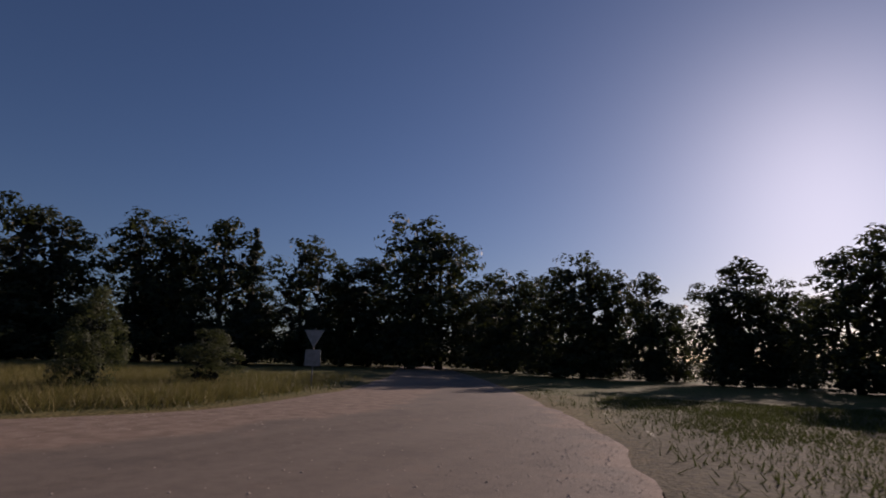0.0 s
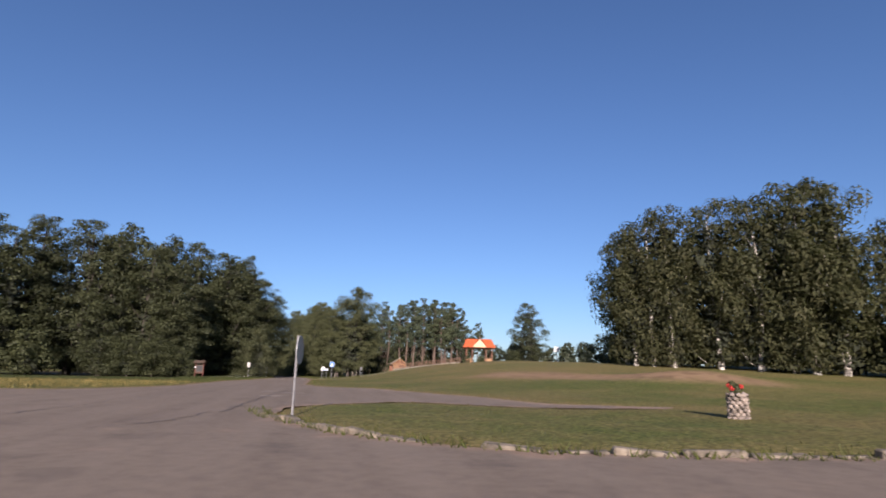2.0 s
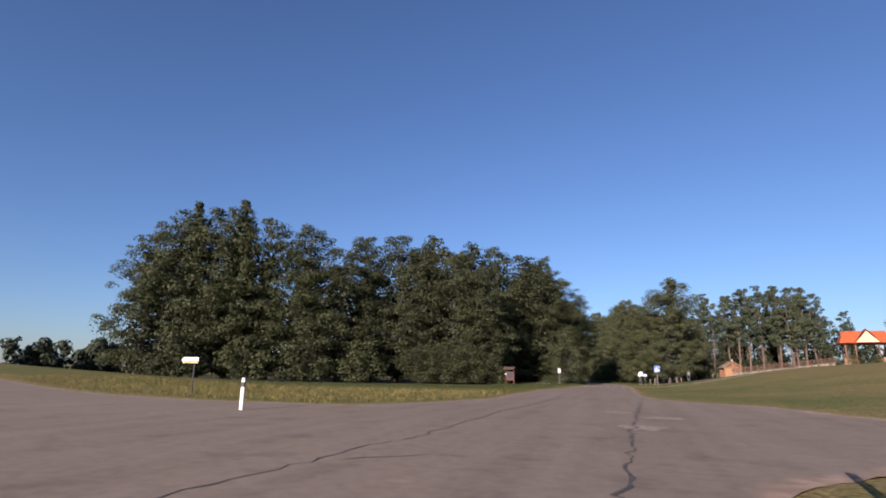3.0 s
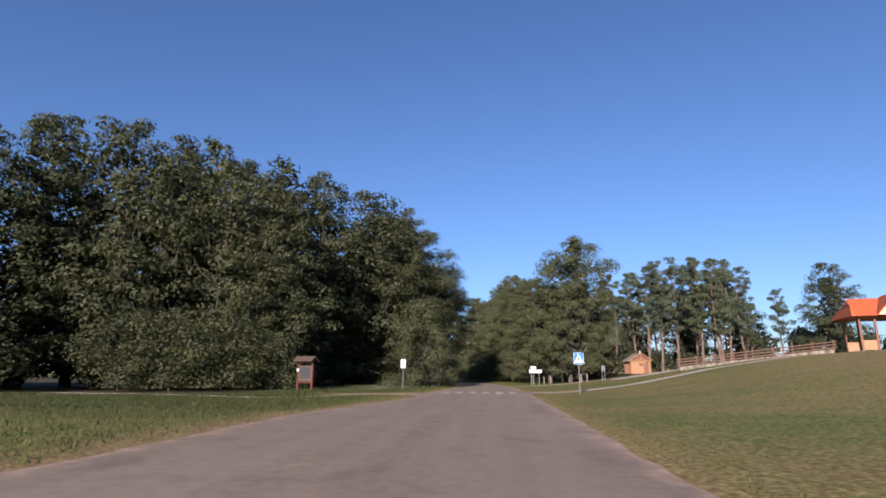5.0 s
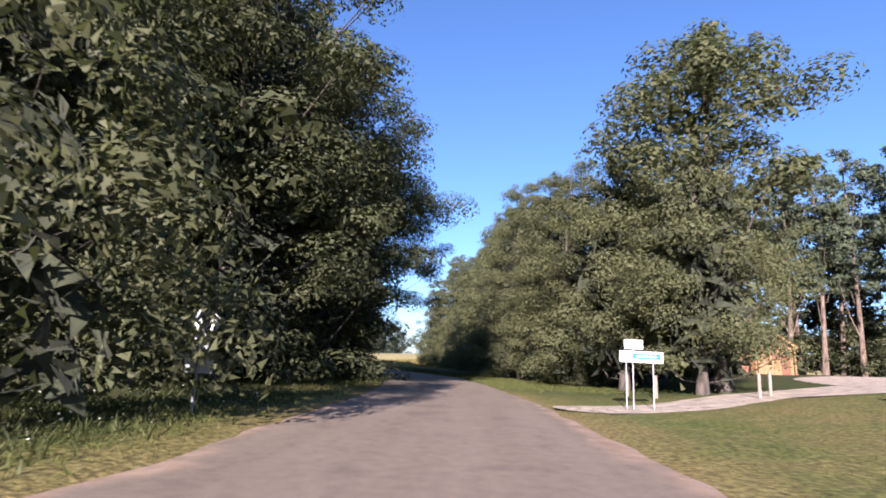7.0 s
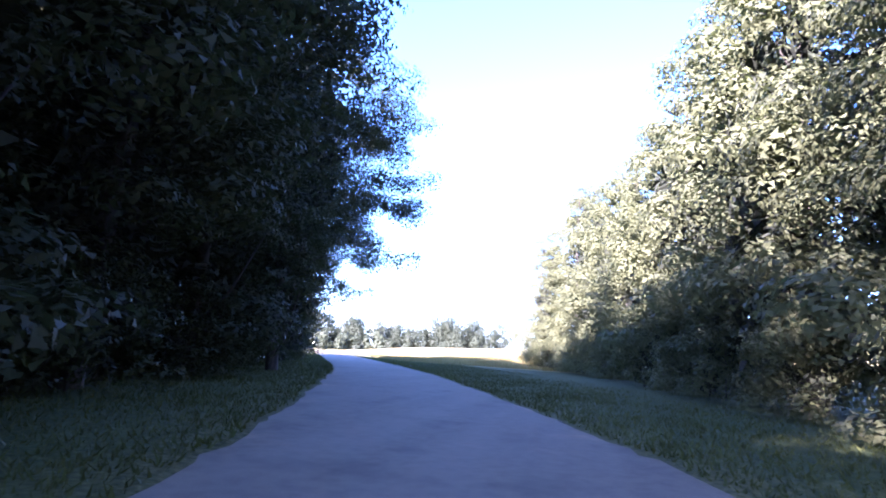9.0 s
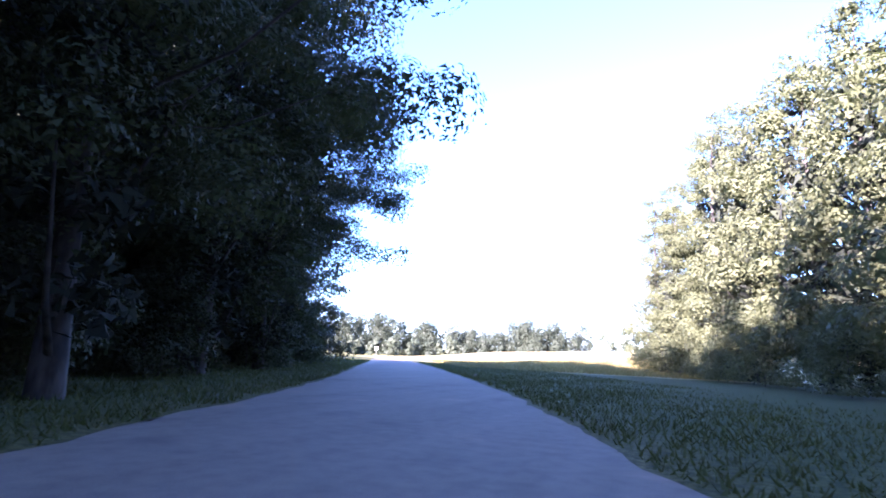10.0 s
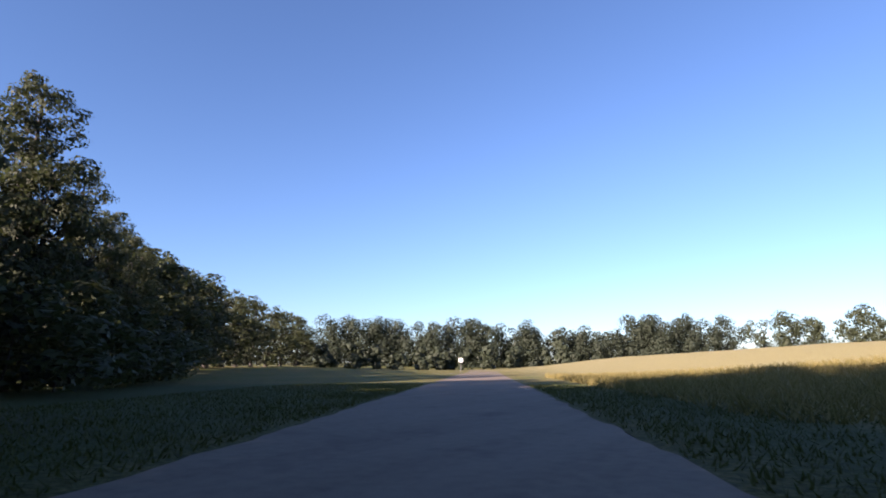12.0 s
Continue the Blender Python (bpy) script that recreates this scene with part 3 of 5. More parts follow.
class Species:
    """A few grown shapes of one kind; plants copies of them."""

    def __init__(self, name, label, category, group, h, shapes):
        self.name, self.label, self.category, self.group, self.h, self.shapes, self.n = name, label, category, group, h, shapes, 0
        self.first = {}

    def plant(self, x, y, h, wide=1.0, which=None, label="", group="", turn=None):
        k = self.n % len(self.shapes) if which is None else which
        self.n += 1
        s = h / self.h
        m = pose(x, y, float(height(x, y)) - 0.02, 0, 0, (self.n * 137.5) % 360 if turn is None else turn) @ Matrix.Diagonal((s * wide, s * wide, s, 1))
        if k not in self.first:
            ob = new(self.name)
            part("trunk", self.shapes[k][0], None, ob)
            part("crown", self.shapes[k][1], None, ob)
            ob.matrix_world = m
            self.first[k] = ob
        else:
            first = self.first[k]
            keep = first.matrix_basis.copy()
            first.matrix_basis = Matrix.Identity(4)
            ob = copy_thing(first, m)
            first.matrix_basis = keep
        return tagged(ob, label or self.label, self.category, group or self.group)


ALDER = Species("alder_tree", "tall dark green alder with foliage down to the grass", "tree", "wood along the road", 22,
                [grow("alder", 10 + i, 22, 6300, 0.44, 4.9, 0.04, BARK, LEAF_DARK, skirted if i % 2 else round_top, 85, lump_r=0.27, core=0.7) for i in range(3)])
WOOD_EDGE = Species("alder_tree", "tall dark alder at the wood's edge, leafy to the ground", "tree", "wood along the road", 22,
                    [grow("edge_alder", 14 + i, 22, 14500, 0.30, 5.6, 0.03, BARK, LEAF_DARK, skirted if i else dome, 150, flat=0.62, lump_r=0.2, limb_n=18, fill=600, fill_size=0.28, core=0.52, core_k=70) for i in range(2)])
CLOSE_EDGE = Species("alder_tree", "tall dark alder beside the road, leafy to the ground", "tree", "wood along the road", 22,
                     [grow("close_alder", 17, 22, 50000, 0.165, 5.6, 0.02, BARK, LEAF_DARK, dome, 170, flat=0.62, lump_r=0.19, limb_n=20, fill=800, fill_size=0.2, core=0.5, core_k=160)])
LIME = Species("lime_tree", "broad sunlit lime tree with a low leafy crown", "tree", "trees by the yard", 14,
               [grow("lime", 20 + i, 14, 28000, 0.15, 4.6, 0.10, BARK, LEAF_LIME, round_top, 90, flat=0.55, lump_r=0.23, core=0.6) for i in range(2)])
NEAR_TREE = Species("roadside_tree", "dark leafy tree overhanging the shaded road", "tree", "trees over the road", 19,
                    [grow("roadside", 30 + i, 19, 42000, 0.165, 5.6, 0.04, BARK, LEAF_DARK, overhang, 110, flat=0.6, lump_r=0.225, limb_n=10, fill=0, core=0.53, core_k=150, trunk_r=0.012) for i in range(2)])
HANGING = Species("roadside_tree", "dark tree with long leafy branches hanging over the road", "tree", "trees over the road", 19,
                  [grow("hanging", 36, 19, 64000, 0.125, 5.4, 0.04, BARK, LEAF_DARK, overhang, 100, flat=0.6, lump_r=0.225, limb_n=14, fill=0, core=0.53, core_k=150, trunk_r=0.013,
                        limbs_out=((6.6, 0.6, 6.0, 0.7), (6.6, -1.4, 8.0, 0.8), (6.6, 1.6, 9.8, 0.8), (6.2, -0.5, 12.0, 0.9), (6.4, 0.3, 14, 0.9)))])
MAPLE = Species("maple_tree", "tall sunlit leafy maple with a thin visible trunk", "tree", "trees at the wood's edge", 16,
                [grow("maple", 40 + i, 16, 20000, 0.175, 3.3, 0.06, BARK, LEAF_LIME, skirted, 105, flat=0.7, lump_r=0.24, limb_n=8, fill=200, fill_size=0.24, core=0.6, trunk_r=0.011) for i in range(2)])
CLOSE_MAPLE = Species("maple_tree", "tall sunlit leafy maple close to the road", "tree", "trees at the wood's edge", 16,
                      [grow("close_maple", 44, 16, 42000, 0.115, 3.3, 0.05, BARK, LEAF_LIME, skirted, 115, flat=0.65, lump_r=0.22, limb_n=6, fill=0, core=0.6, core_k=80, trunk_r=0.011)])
BIRCH = Species("birch_tree", "white-trunked birch with drooping grey-green foliage", "birch", "birch grove", 19,
                [grow("birch", 50 + i, 19, 6800, 0.38, 3.7, 0.02, BIRCH_BARK, LEAF_BIRCH, column, 60, flat=1.5, slim=0.4, droop=1.6, trunk_r=0.012, lump_r=0.25, core=0.55) for i in range(3)])
AIRY = Species("ash_tree", "slender airy ash rising over the lower trees", "tree", "trees by the yard", 17,
               [grow("ash", 60, 17, 14000, 0.17, 3.1, 0.5, BARK, LEAF_LIME, round_top, 60, flat=1.0, trunk_r=0.012, lump_r=0.24, core=0)])
PINE = Species("pine_tree", "tall pine with a bare reddish trunk and high crown", "pine", "pine stand", 20,
               [grow("pine", 70 + i, 20, 4600, 0.34, 2.3, 0.34, PINE_BARK, NEEDLE, column, 40, flat=0.6, slim=0.35, trunk_r=0.011, lump_r=0.3, core=0) for i in range(3)])
SPRUCE = Species("spruce_tree", "narrow dark spruce with a pointed top", "spruce", "southern wood", 18,
                 [grow("spruce", 80, 18, 8000, 0.4, 3.0, 0.05, BARK, NEEDLE, cone, 90, flat=0.4, slim=0.35, droop=0.8, trunk_r=0.013, lump_r=0.22, core=0.6)])
FAR_TREE = Species("oak_tree", "dark broad oak in the far wood", "tree", "southern wood", 17,
                   [grow("oak", 90 + i, 17, 3000, 0.52, 4.8, 0.03, BARK, LEAF_DARK, round_top if i % 2 else column, 60, flat=0.8, lump_r=0.26, fill=150, core=0.72, core_n=(6, 2)) for i in range(3)])
SHRUB = Species("hazel_bush", "rounded grey-green hazel bush on the verge", "bush", "bushes", 6,
                [grow("hazel", 100 + i, 6, 14000, 0.125, 2.5, 0.0, BARK, LEAF_SHRUB, skirted, 60, flat=0.8, slim=0.5, trunk_r=0.008, lump_r=0.27, fill=100, fill_size=0.2, core_n=(5, 3), core_k=50) for i in range(2)])
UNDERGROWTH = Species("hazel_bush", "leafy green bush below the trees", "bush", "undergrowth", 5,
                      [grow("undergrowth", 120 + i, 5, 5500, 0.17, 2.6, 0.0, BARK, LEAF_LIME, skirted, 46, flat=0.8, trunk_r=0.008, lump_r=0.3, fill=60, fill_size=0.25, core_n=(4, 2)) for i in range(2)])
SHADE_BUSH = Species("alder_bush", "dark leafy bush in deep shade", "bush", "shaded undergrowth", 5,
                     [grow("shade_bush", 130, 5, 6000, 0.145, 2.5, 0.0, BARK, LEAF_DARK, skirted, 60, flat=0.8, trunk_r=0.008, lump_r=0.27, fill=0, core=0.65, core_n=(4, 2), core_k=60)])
THICKET = Species("alder_bush", "dark leafy bush at the edge of the wood", "bush", "undergrowth", 5,
                  [grow("thicket", 110 + i, 5, 1900, 0.29, 2.6, 0.0, BARK, LEAF_DARK, skirted, 46, flat=0.8, trunk_r=0.008, lump_r=0.3, fill=60, core=0.7, core_n=(4, 2)) for i in range(2)])

for x, y, h in [(69.8, -108.7, 15), (68, -116.6, 13.5), (66, -122.4, 13), (64, -127.5, 17), (62.5, -131, 15.5), (58, -138.4, 17.5), (56, -141, 15.5), (52.4, -145.4, 18),
                (45, -152.7, 16.3), (41, -156, 14), (38, -158, 14.3), (33, -160.7, 20), (29.6, -162.5, 18), (23, -164.4, 12.5),
                (81.4, -108, 14), (80.8, -111.8, 17), (80, -116.3, 16.5), (78.5, -121, 15.5), (77, -126, 15)]:
    FAR_TREE.plant(x, y, h * 1.05, 1.2)
for x, y, h in [(76, -118, 12), (72, -132, 12), (66, -146, 13), (57, -156, 12), (47, -164, 12), (38, -171, 12), (28, -174, 11), (86, -124, 13), (60, -126, 8), (50, -139, 8), (40, -148, 7), (73, -108, 8), (20, -158, 9)]:
    FAR_TREE.plant(x, y, h, 1.25)
for x, y, h in [(16.5, -154.4, 11.5), (13, -151.3, 10), (9.1, -146.2, 10.3), (6.6, -144.8, 11), (4.2, -145.2, 9.6), (0.8, -143.6, 9), (-0.9, -146.5, 6.5), (-4.3, -139.9, 7.4), (-6, -139.8, 9.2), (-7.9, -140.7, 7.6),
                (-10.5, -145.4, 7.2), (-11.4, -135.2, 8.6), (-13, -132.8, 9.2), (-15.5, -132, 9.5), (-18.5, -130, 9.5), (-22, -127, 9), (-26, -122, 9)]:
    FAR_TREE.plant(x, y, h, 1.25, label="dark leafy tree south of the junction")
for x, y, h in [(11, -147, 3.6), (7, -143, 3.4), (3, -142.5, 3.4), (0, -142, 2.6), (-5, -138, 2.6), (-8, -138.5, 2.6), (-11, -134, 3), (-15, -130.5, 3), (17, -152, 5), (23, -160, 6), (35, -157, 6), (48, -146, 6), (30, -154, 6), (62, -119, 6), (55, -130, 6), (45, -142, 6), (66, -114, 5.5), (58.5, -124.5, 6), (40, -150, 6)]:
    THICKET.plant(x, y, h, 1.6, group="southern wood")
SPRUCE.plant(50.2, -147.8, 18.6)
for x, y, h in [(-58.2, -16.5, 27.5), (-52.2, -13.5, 28.5)]:
    SPRUCE.plant(x, y, h, 1.0, label="dark pointed spruce standing above the alders", group="wood along the road")
for x, y, h in [(44.5, -27, 18), (41.2, -34.2, 16.5), (42.6, -35.6, 18.5), (44.6, -36.6, 19.3), (48.5, -39.4, 19.5), (51.4, -41.8, 20), (53.7, -44, 20), (55, -45.3, 21.2),
                (56.8, -47, 21), (60, -50.8, 16.7), (62, -52.7, 13), (66, -54, 17), (67.5, -56, 19), (69, -58.6, 18.2), (70.2, -61.4, 19), (73.7, -68.6, 16),
                (85, -71, 13), (86.4, -75, 19), (87.4, -80, 19), (88.3, -85.5, 18.5), (88.7, -89, 17.7), (89, -93, 16.7), (89.5, -97, 16), (90, -100.5, 14)]:
    BIRCH.plant(x, y, h, 1.15)
for x, y, h in [(46, -27, 5), (52, -31, 5.5), (58, -37, 5.5), (63, -43, 5.5), (70, -50, 5), (94, -74, 5), (96, -82, 5), (96, -91, 5.5)]:
    THICKET.plant(x, y, h, 1.7, group="undergrowth behind the birches")
for x, y, h in [(47, -32.5, 17), (51, -36, 18), (56, -40, 18), (60, -45, 17), (64, -49, 14), (50, -33, 16), (72, -56, 16), (91, -78, 16), (93, -86, 16), (92, -92, 15)]:
    FAR_TREE.plant(x, y, h, 0.8, label="dark tree between the birches", group="birch grove")
for x, y, h in [(-63.5, -19, 21.5), (-60, -17.5, 25), (-57, -15, 26), (-53, -13, 26.5), (-48.5, -10.5, 25)]:
    WOOD_EDGE.plant(x, y, h, 1.1)
for x, y, h in [(-42.7, -8.8, 24.3), (-38.5, -6.4, 21), (-37.6, -0.3, 24.5), (-32.5, 2, 25), (-28.5, 3.6, 23.4), (-23.2, 5.3, 21.5), (-19, 6.4, 19), (-19, 4.5, 14), (-20, 22, 26.5)]:
    WOOD_EDGE.plant(x, y, h, 1.1)
for x, y, h in [(-14.6, 26.5, 25.5), (-14.5, 34, 24.5)]:
    WOOD_EDGE.plant(x, y, h, 1.3)
for x, y, h in [(-10.4, 29.5, 23), (-9.8, 37.5, 23)]:
    CLOSE_EDGE.plant(x, y, h, 1.25)
for x, y, h in [(-56, -10, 20), (-47, -3, 20), (-40, 8, 20), (-30, 13, 27.5), (-24, 16, 26), (-27, 26, 26.5), (-20, 34, 20), (-22, 45, 20), (-17, 42, 18)]:
    ALDER.plant(x, y, h, 1.15)
for x, y, h in [(-54, -22, 6), (-47, -17, 6), (-40, -13, 6), (-33, -9, 6)]:
    THICKET.plant(x, y, h, 1.2)
for x, y, h in [(-9.8, 23.5, 4.5), (-26.5, -3, 6), (-22.5, -3, 6), (-19.8, -0.6, 6), (-16.6, 1.4, 4.6), (-9.6, 30, 4)]:
    SHADE_BUSH.plant(x, y, h, 1.25, label="dark bush before the alders", group="undergrowth")
SHRUB.plant(-6.6, 15.2, 9.0, 0.95, label="large rounded hazel bush beside the road")
for x, y, h in [(11.5, 36, 13.5), (9.3, 42, 15), (14.5, 42, 15.5), (13, 51, 17)]:
    LIME.plant(x, y, h)
for x, y, h in [(8, 49, 17.5), (6.8, 54, 18.5)]:
    CLOSE_MAPLE.plant(x, y, h, 1.25)
AIRY.plant(13.2, 37.5, 21, 1.5)
for x, y, h in [(22, 66, 19), (27.5, 64, 20), (30, 57, 20.5), (32.5, 56, 21), (34, 61, 20), (35.5, 54.5, 20.5), (38, 51, 19.5), (39.8, 53, 20), (41.8, 51, 18),
                (36.5, 48, 18.5), (33, 67, 20), (29, 71, 21), (24, 72, 22), (19, 66, 19), (17, 58, 17), (44, 56, 17), (47, 50, 14), (24, 66, 20), (28.5, 59.5, 20), (31, 62, 21), (36, 58, 20), (38.5, 56, 20), (41, 57, 19), (34.5, 50.5, 19)]:
    PINE.plant(x, y, h)
for x, y, h in [(16, 70, 14), (22, 78, 15), (30, 78, 15), (38, 70, 15), (45, 62, 14), (36, 62, 9), (27, 67, 9), (43, 52, 7)]:
    FAR_TREE.plant(x, y, h, 1.2, label="dark tree filling the back of the pine stand", group="pine stand")
SHRUB.plant(12.2, -105.5, 3.2, 0.7, label="grey-green bush standing in the tall grass")
SHRUB.plant(12.6, -110.0, 2.2, 1.3, label="low leafy bush among ripe grass")
for x, y, h in [(36, 62, 4.5), (31, 60, 4), (40, 56, 4), (21, 60, 4.5), (45, 53, 4), (18, 62, 5), (34, 55, 3.5), (30, 66, 5)]:
    THICKET.plant(x, y, h, 1.4, label="dark undergrowth beneath the pines", group="pine stand")
WOOD_EDGE.plant(74, 82, 24.5, 1.15, label="rounded tree on the rise beyond the pines", group="park trees")
THICKET.plant(57, 0, 6, 1.3)
THICKET.plant(61, -6, 6, 1.3)
for x, y, h in [(6.3, 57.5, 19), (4.6, 63.5, 21), (5.2, 69.5, 22)]:
    CLOSE_MAPLE.plant(x, y, h, 1.02)
for x, y, h in [(3.6, 76, 22), (3.4, 83, 22), (2.0, 89.5, 22.5), (1.6, 96.5, 21), (0.6, 103.5, 21.5), (-0.8, 110.5, 22), (-2.6, 117.5, 23), (-1.5, 131, 22)]:
    MAPLE.plant(x, y, h, 1.02)
for x, y, h in [(-4.2, 124, 25), (-5.4, 130, 25.5), (-8.6, 127.5, 16.5), (-9.7, 132.5, 20.5)]:
    CLOSE_MAPLE.plant(x, y, h, 1.0, label="tall leafy maple at the end of the wood, sunlit above")
for x, y, h in [(-10.6, 133.5, 5.5), (-7.6, 124.5, 4.6), (-5.2, 116, 4.5), (-2.2, 100, 4.2), (0.6, 84, 4), (3.2, 66, 4), (-9.6, 129, 5)]:
    UNDERGROWTH.plant(x, y, h, 1.0, label="sunlit leafy bush at the wood's end")
for x, y, h in [(8.6, 47, 3.2), (7.2, 51, 3.4), (9.6, 53, 3.6), (8.2, 60, 4), (6.5, 56, 4.2), (6, 70.5, 5), (2.6, 73, 4), (4.5, 78, 5.5), (1.6, 79, 4.2), (3, 88, 5), (-0.4, 92, 4.5), (-1.4, 106, 4.5), (-4.0, 110.5, 4.5), (-6, 119.5, 4.5)]:
    UNDERGROWTH.plant(x, y, h, 1.0, label="leafy undergrowth below the maples", group="trees at the wood's edge")
for x, y, h in [(9, 69, 18), (6, 76, 19), (5, 84, 19), (3, 91, 18), (10, 80, 19), (8, 92, 18), (2, 103, 16), (0, 112, 14), (12, 100, 17), (8, 110, 15), (4, 118, 12), (15, 90, 18)]:
    PINE.plant(x, y, h, 1.2, label="pine with a reddish trunk behind the maples", group="pines behind the road")
for x, y, h in [(-8.8, 44.5, 19), (-12.6, 57, 19.5), (-15.8, 63.5, 19.5), (-18.4, 70.5, 19.5), (-24.8, 86, 19), (-31.4, 97.5, 18), (-38.5, 103.5, 19.5)]:
    NEAR_TREE.plant(x, y, h, 1.2)
for x, y, h, a in [(-9.6, 51.3, 19, 2), (-19.2, 77.6, 19.5, 24), (-27.6, 92.4, 19, 27)]:
    HANGING.plant(x, y, h, 1.0, turn=a)
for x, y, h in [(-13.5, 46, 29.5), (-17, 52, 28)]:
    WOOD_EDGE.plant(x, y, h, 0.6)
WOOD_EDGE.plant(-16, 36, 26, 1.05)
WOOD_EDGE.plant(-37, 105.5, 13.5, 1.5, label="dark leafy tree at the end of the wood")
for x, y, h in [(-17.5, 49, 23), (-22, 57, 23), (-25.5, 65, 25), (-29, 72, 25.5), (-30.5, 80, 25.5), (-35, 87.5, 25), (-40, 95, 23)]:
    ALDER.plant(x, y, h, 1.1, label="dense dark tree in the second row of the wood", group="trees over the road")
for x, y, h in [(-9.2, 46.6, 3.6), (-12.2, 49, 4), (-13.8, 53.5, 4.5), (-16.6, 60, 5), (-19.6, 67, 5), (-23, 74, 5), (-26.4, 81.5, 5), (-30.6, 89.5, 5), (-35.5, 97, 4.5), (-38.5, 101.5, 4), (-21.5, 71, 4.4), (-28.6, 85, 4.6), (-8.0, 42.5, 4), (-10.2, 52, 3.4), (-12.4, 56.6, 3.6), (-15.2, 63, 3.8), (-18, 69.5, 3.8), (-20.8, 76.6, 3.8), (-24.2, 84, 3.8), (-28, 92, 3.8), (-32.6, 99, 3.6), (-35.3, 107, 5.2), (-34, 103, 4.8)]:
    SHADE_BUSH.plant(x, y, h, 1.1, label="dark undergrowth in the shade beside the road", group="shaded undergrowth")
for x, y, h in [(-48, 60, 18), (-50, 72, 18), (-48, 84, 18), (-52, 94, 17), (-49, 104, 16), (-58, 80, 18), (-62, 92, 17), (-58, 104, 16), (-55, 112, 14), (-68, 104, 15), (-66, 112, 14)]:
    FAR_TREE.plant(x, y, h, 1.35, label="dark tree deep in the shaded wood", group="trees over the road")
for x, y, h in [(-18, 52, 19), (-21, 60, 19), (-25, 68, 19), (-29, 77, 19), (-33, 86, 18), (-38, 95, 17), (-43, 104, 16), (-28, 58, 19), (-35, 72, 19), (-42, 86, 18)]:
    ALDER.plant(x, y, h)
for x, y, h in [(-67, 122.5, 20), (-72.5, 127.5, 17)]:
    WOOD_EDGE.plant(x, y, h, 0.95, label="tall dark tree at the edge of the field", group="wood beside the field")
for x, y, h in [(-77, 132, 15), (-83, 136.5, 14.5), (-89, 141, 14.5), (-74, 121, 18), (-81, 126, 17)]:
    WOOD_EDGE.plant(x, y, h, 1.1, label="dark tree at the edge of the field", group="wood beside the field")
for x, y, h in [(-58, 119.5, 5.5), (-62.5, 123.5, 6), (-67, 127.5, 6), (-72, 131.5, 6), (-78, 136.5, 6), (-85, 141.5, 6)]:
    THICKET.plant(x, y, h, 1.5, group="wood beside the field")
for x, y, h in [(-94, 145, 15), (-100, 150, 15.5), (-107, 157, 15.5), (-114, 164, 16), (-121, 171, 16), (-129, 180, 16), (-137, 189, 16.5), (-146, 200, 16.5), (-155, 212, 17), (-164, 225, 17), (-172, 238, 17), (-92, 140, 16), (-104, 150, 17), (-118, 164, 17)]:
    FAR_TREE.plant(x, y, h, 1.45, label="dark tree in the wood beside the field", group="wood beside the field")


def far_wood(name, ends, count, seed, lo, hi, label, dense=380, leaf_size=0.95):
    rng = np.random.default_rng(seed)
    (ax, ay), (bx, by) = ends
    t = rng.uniform(0, 1, count)
    cx, cy = ax + (bx - ax) * t + rng.normal(size=count) * 6, ay + (by - ay) * t + rng.normal(size=count) * 6
    h = rng.uniform(lo, hi, count)
    lumps = []
    for x, y, hh in zip(cx, cy, h):
        z0 = float(height(x, y))
        wide = hh * rng.uniform(0.26, 0.4)
        for k in np.linspace(0.06, 0.8, 10):
            out = wide * math.sin(math.pi * min(1, 0.3 + 0.68 * k)) * rng.uniform(0.2, 1.0)
            a = rng.uniform(0, 2 * math.pi)
            lumps.append((x + out * math.cos(a), y + out * math.sin(a), z0 + hh * k, hh * rng.uniform(0.13, 0.22)))
    pos, nrm = lump_leaves(lumps, count * dense, rng, outward=1.6)
    me = leaf_sheet(name, pos, nrm, rng.uniform(0.7, 1.4, len(pos)) * leaf_size, rng, FAR_LEAF, 0.9)
    return tagged(part(name, me, FAR_LEAF), label, "woodland", kind="stuff")


far_wood("far_wood", ((-225, 290), (-60, 415)), 120, 1, 11, 25, "distant mixed wood beyond the grain field", 950, 0.75)
far_wood("far_wood_ridge", ((-60, 415), (130, 420)), 60, 2, 12, 22, "distant trees along the ridge of the field", 550, 0.85)
far_wood("far_wood_hedge", ((-150, 232), (-95, 290)), 22, 5, 4, 9, "low bushes along the far side of the field")
far_wood("far_wood_west", ((-190, -50), (-140, 75)), 60, 3, 7, 12, "distant low trees behind the western field")
far_wood("far_wood_park", ((66, 28), (160, -40)), 50, 4, 8, 12, "distant trees behind the park")
far_wood("far_wood_south", ((-200, -230), (140, -260)), 60, 6, 9, 14, "distant wood south of the junction")
far_wood("far_wood_east", ((170, -230), (190, -30)), 60, 7, 9, 14, "distant wood east of the park")
far_wood("far_wood_north", ((60, 110), (170, 30)), 40, 8, 9, 13, "distant wood behind the pines")


# ---- road markings, seams and kerb ----
def lay(x, y, z=0.0, rz=0.0):
    return pose(x, y, float(height(x, y)) + z, 0, 0, rz)


def flat_strip(name, pts, widths, lift, mat, label, category, kind=""):
    verts, faces = [], []
    for i, (x, y) in enumerate(pts):
        a, b = pts[max(0, i - 1)], pts[min(len(pts) - 1, i + 1)]
        dx, dy = b[0] - a[0], b[1] - a[1]
        n = math.hypot(dx, dy) or 1
        w = widths[i] / 2
        for s in (1, -1):
            px, py = x - s * dy / n * w, y + s * dx / n * w
            verts.append((px, py, float(height(px, py)) + lift))
        if i:
            o = 2 * i
            faces.append((o - 2, o - 1, o + 1, o))
    return tagged(part(name, mesh_of(name, verts, faces, mat), mat), label, category, kind=kind)


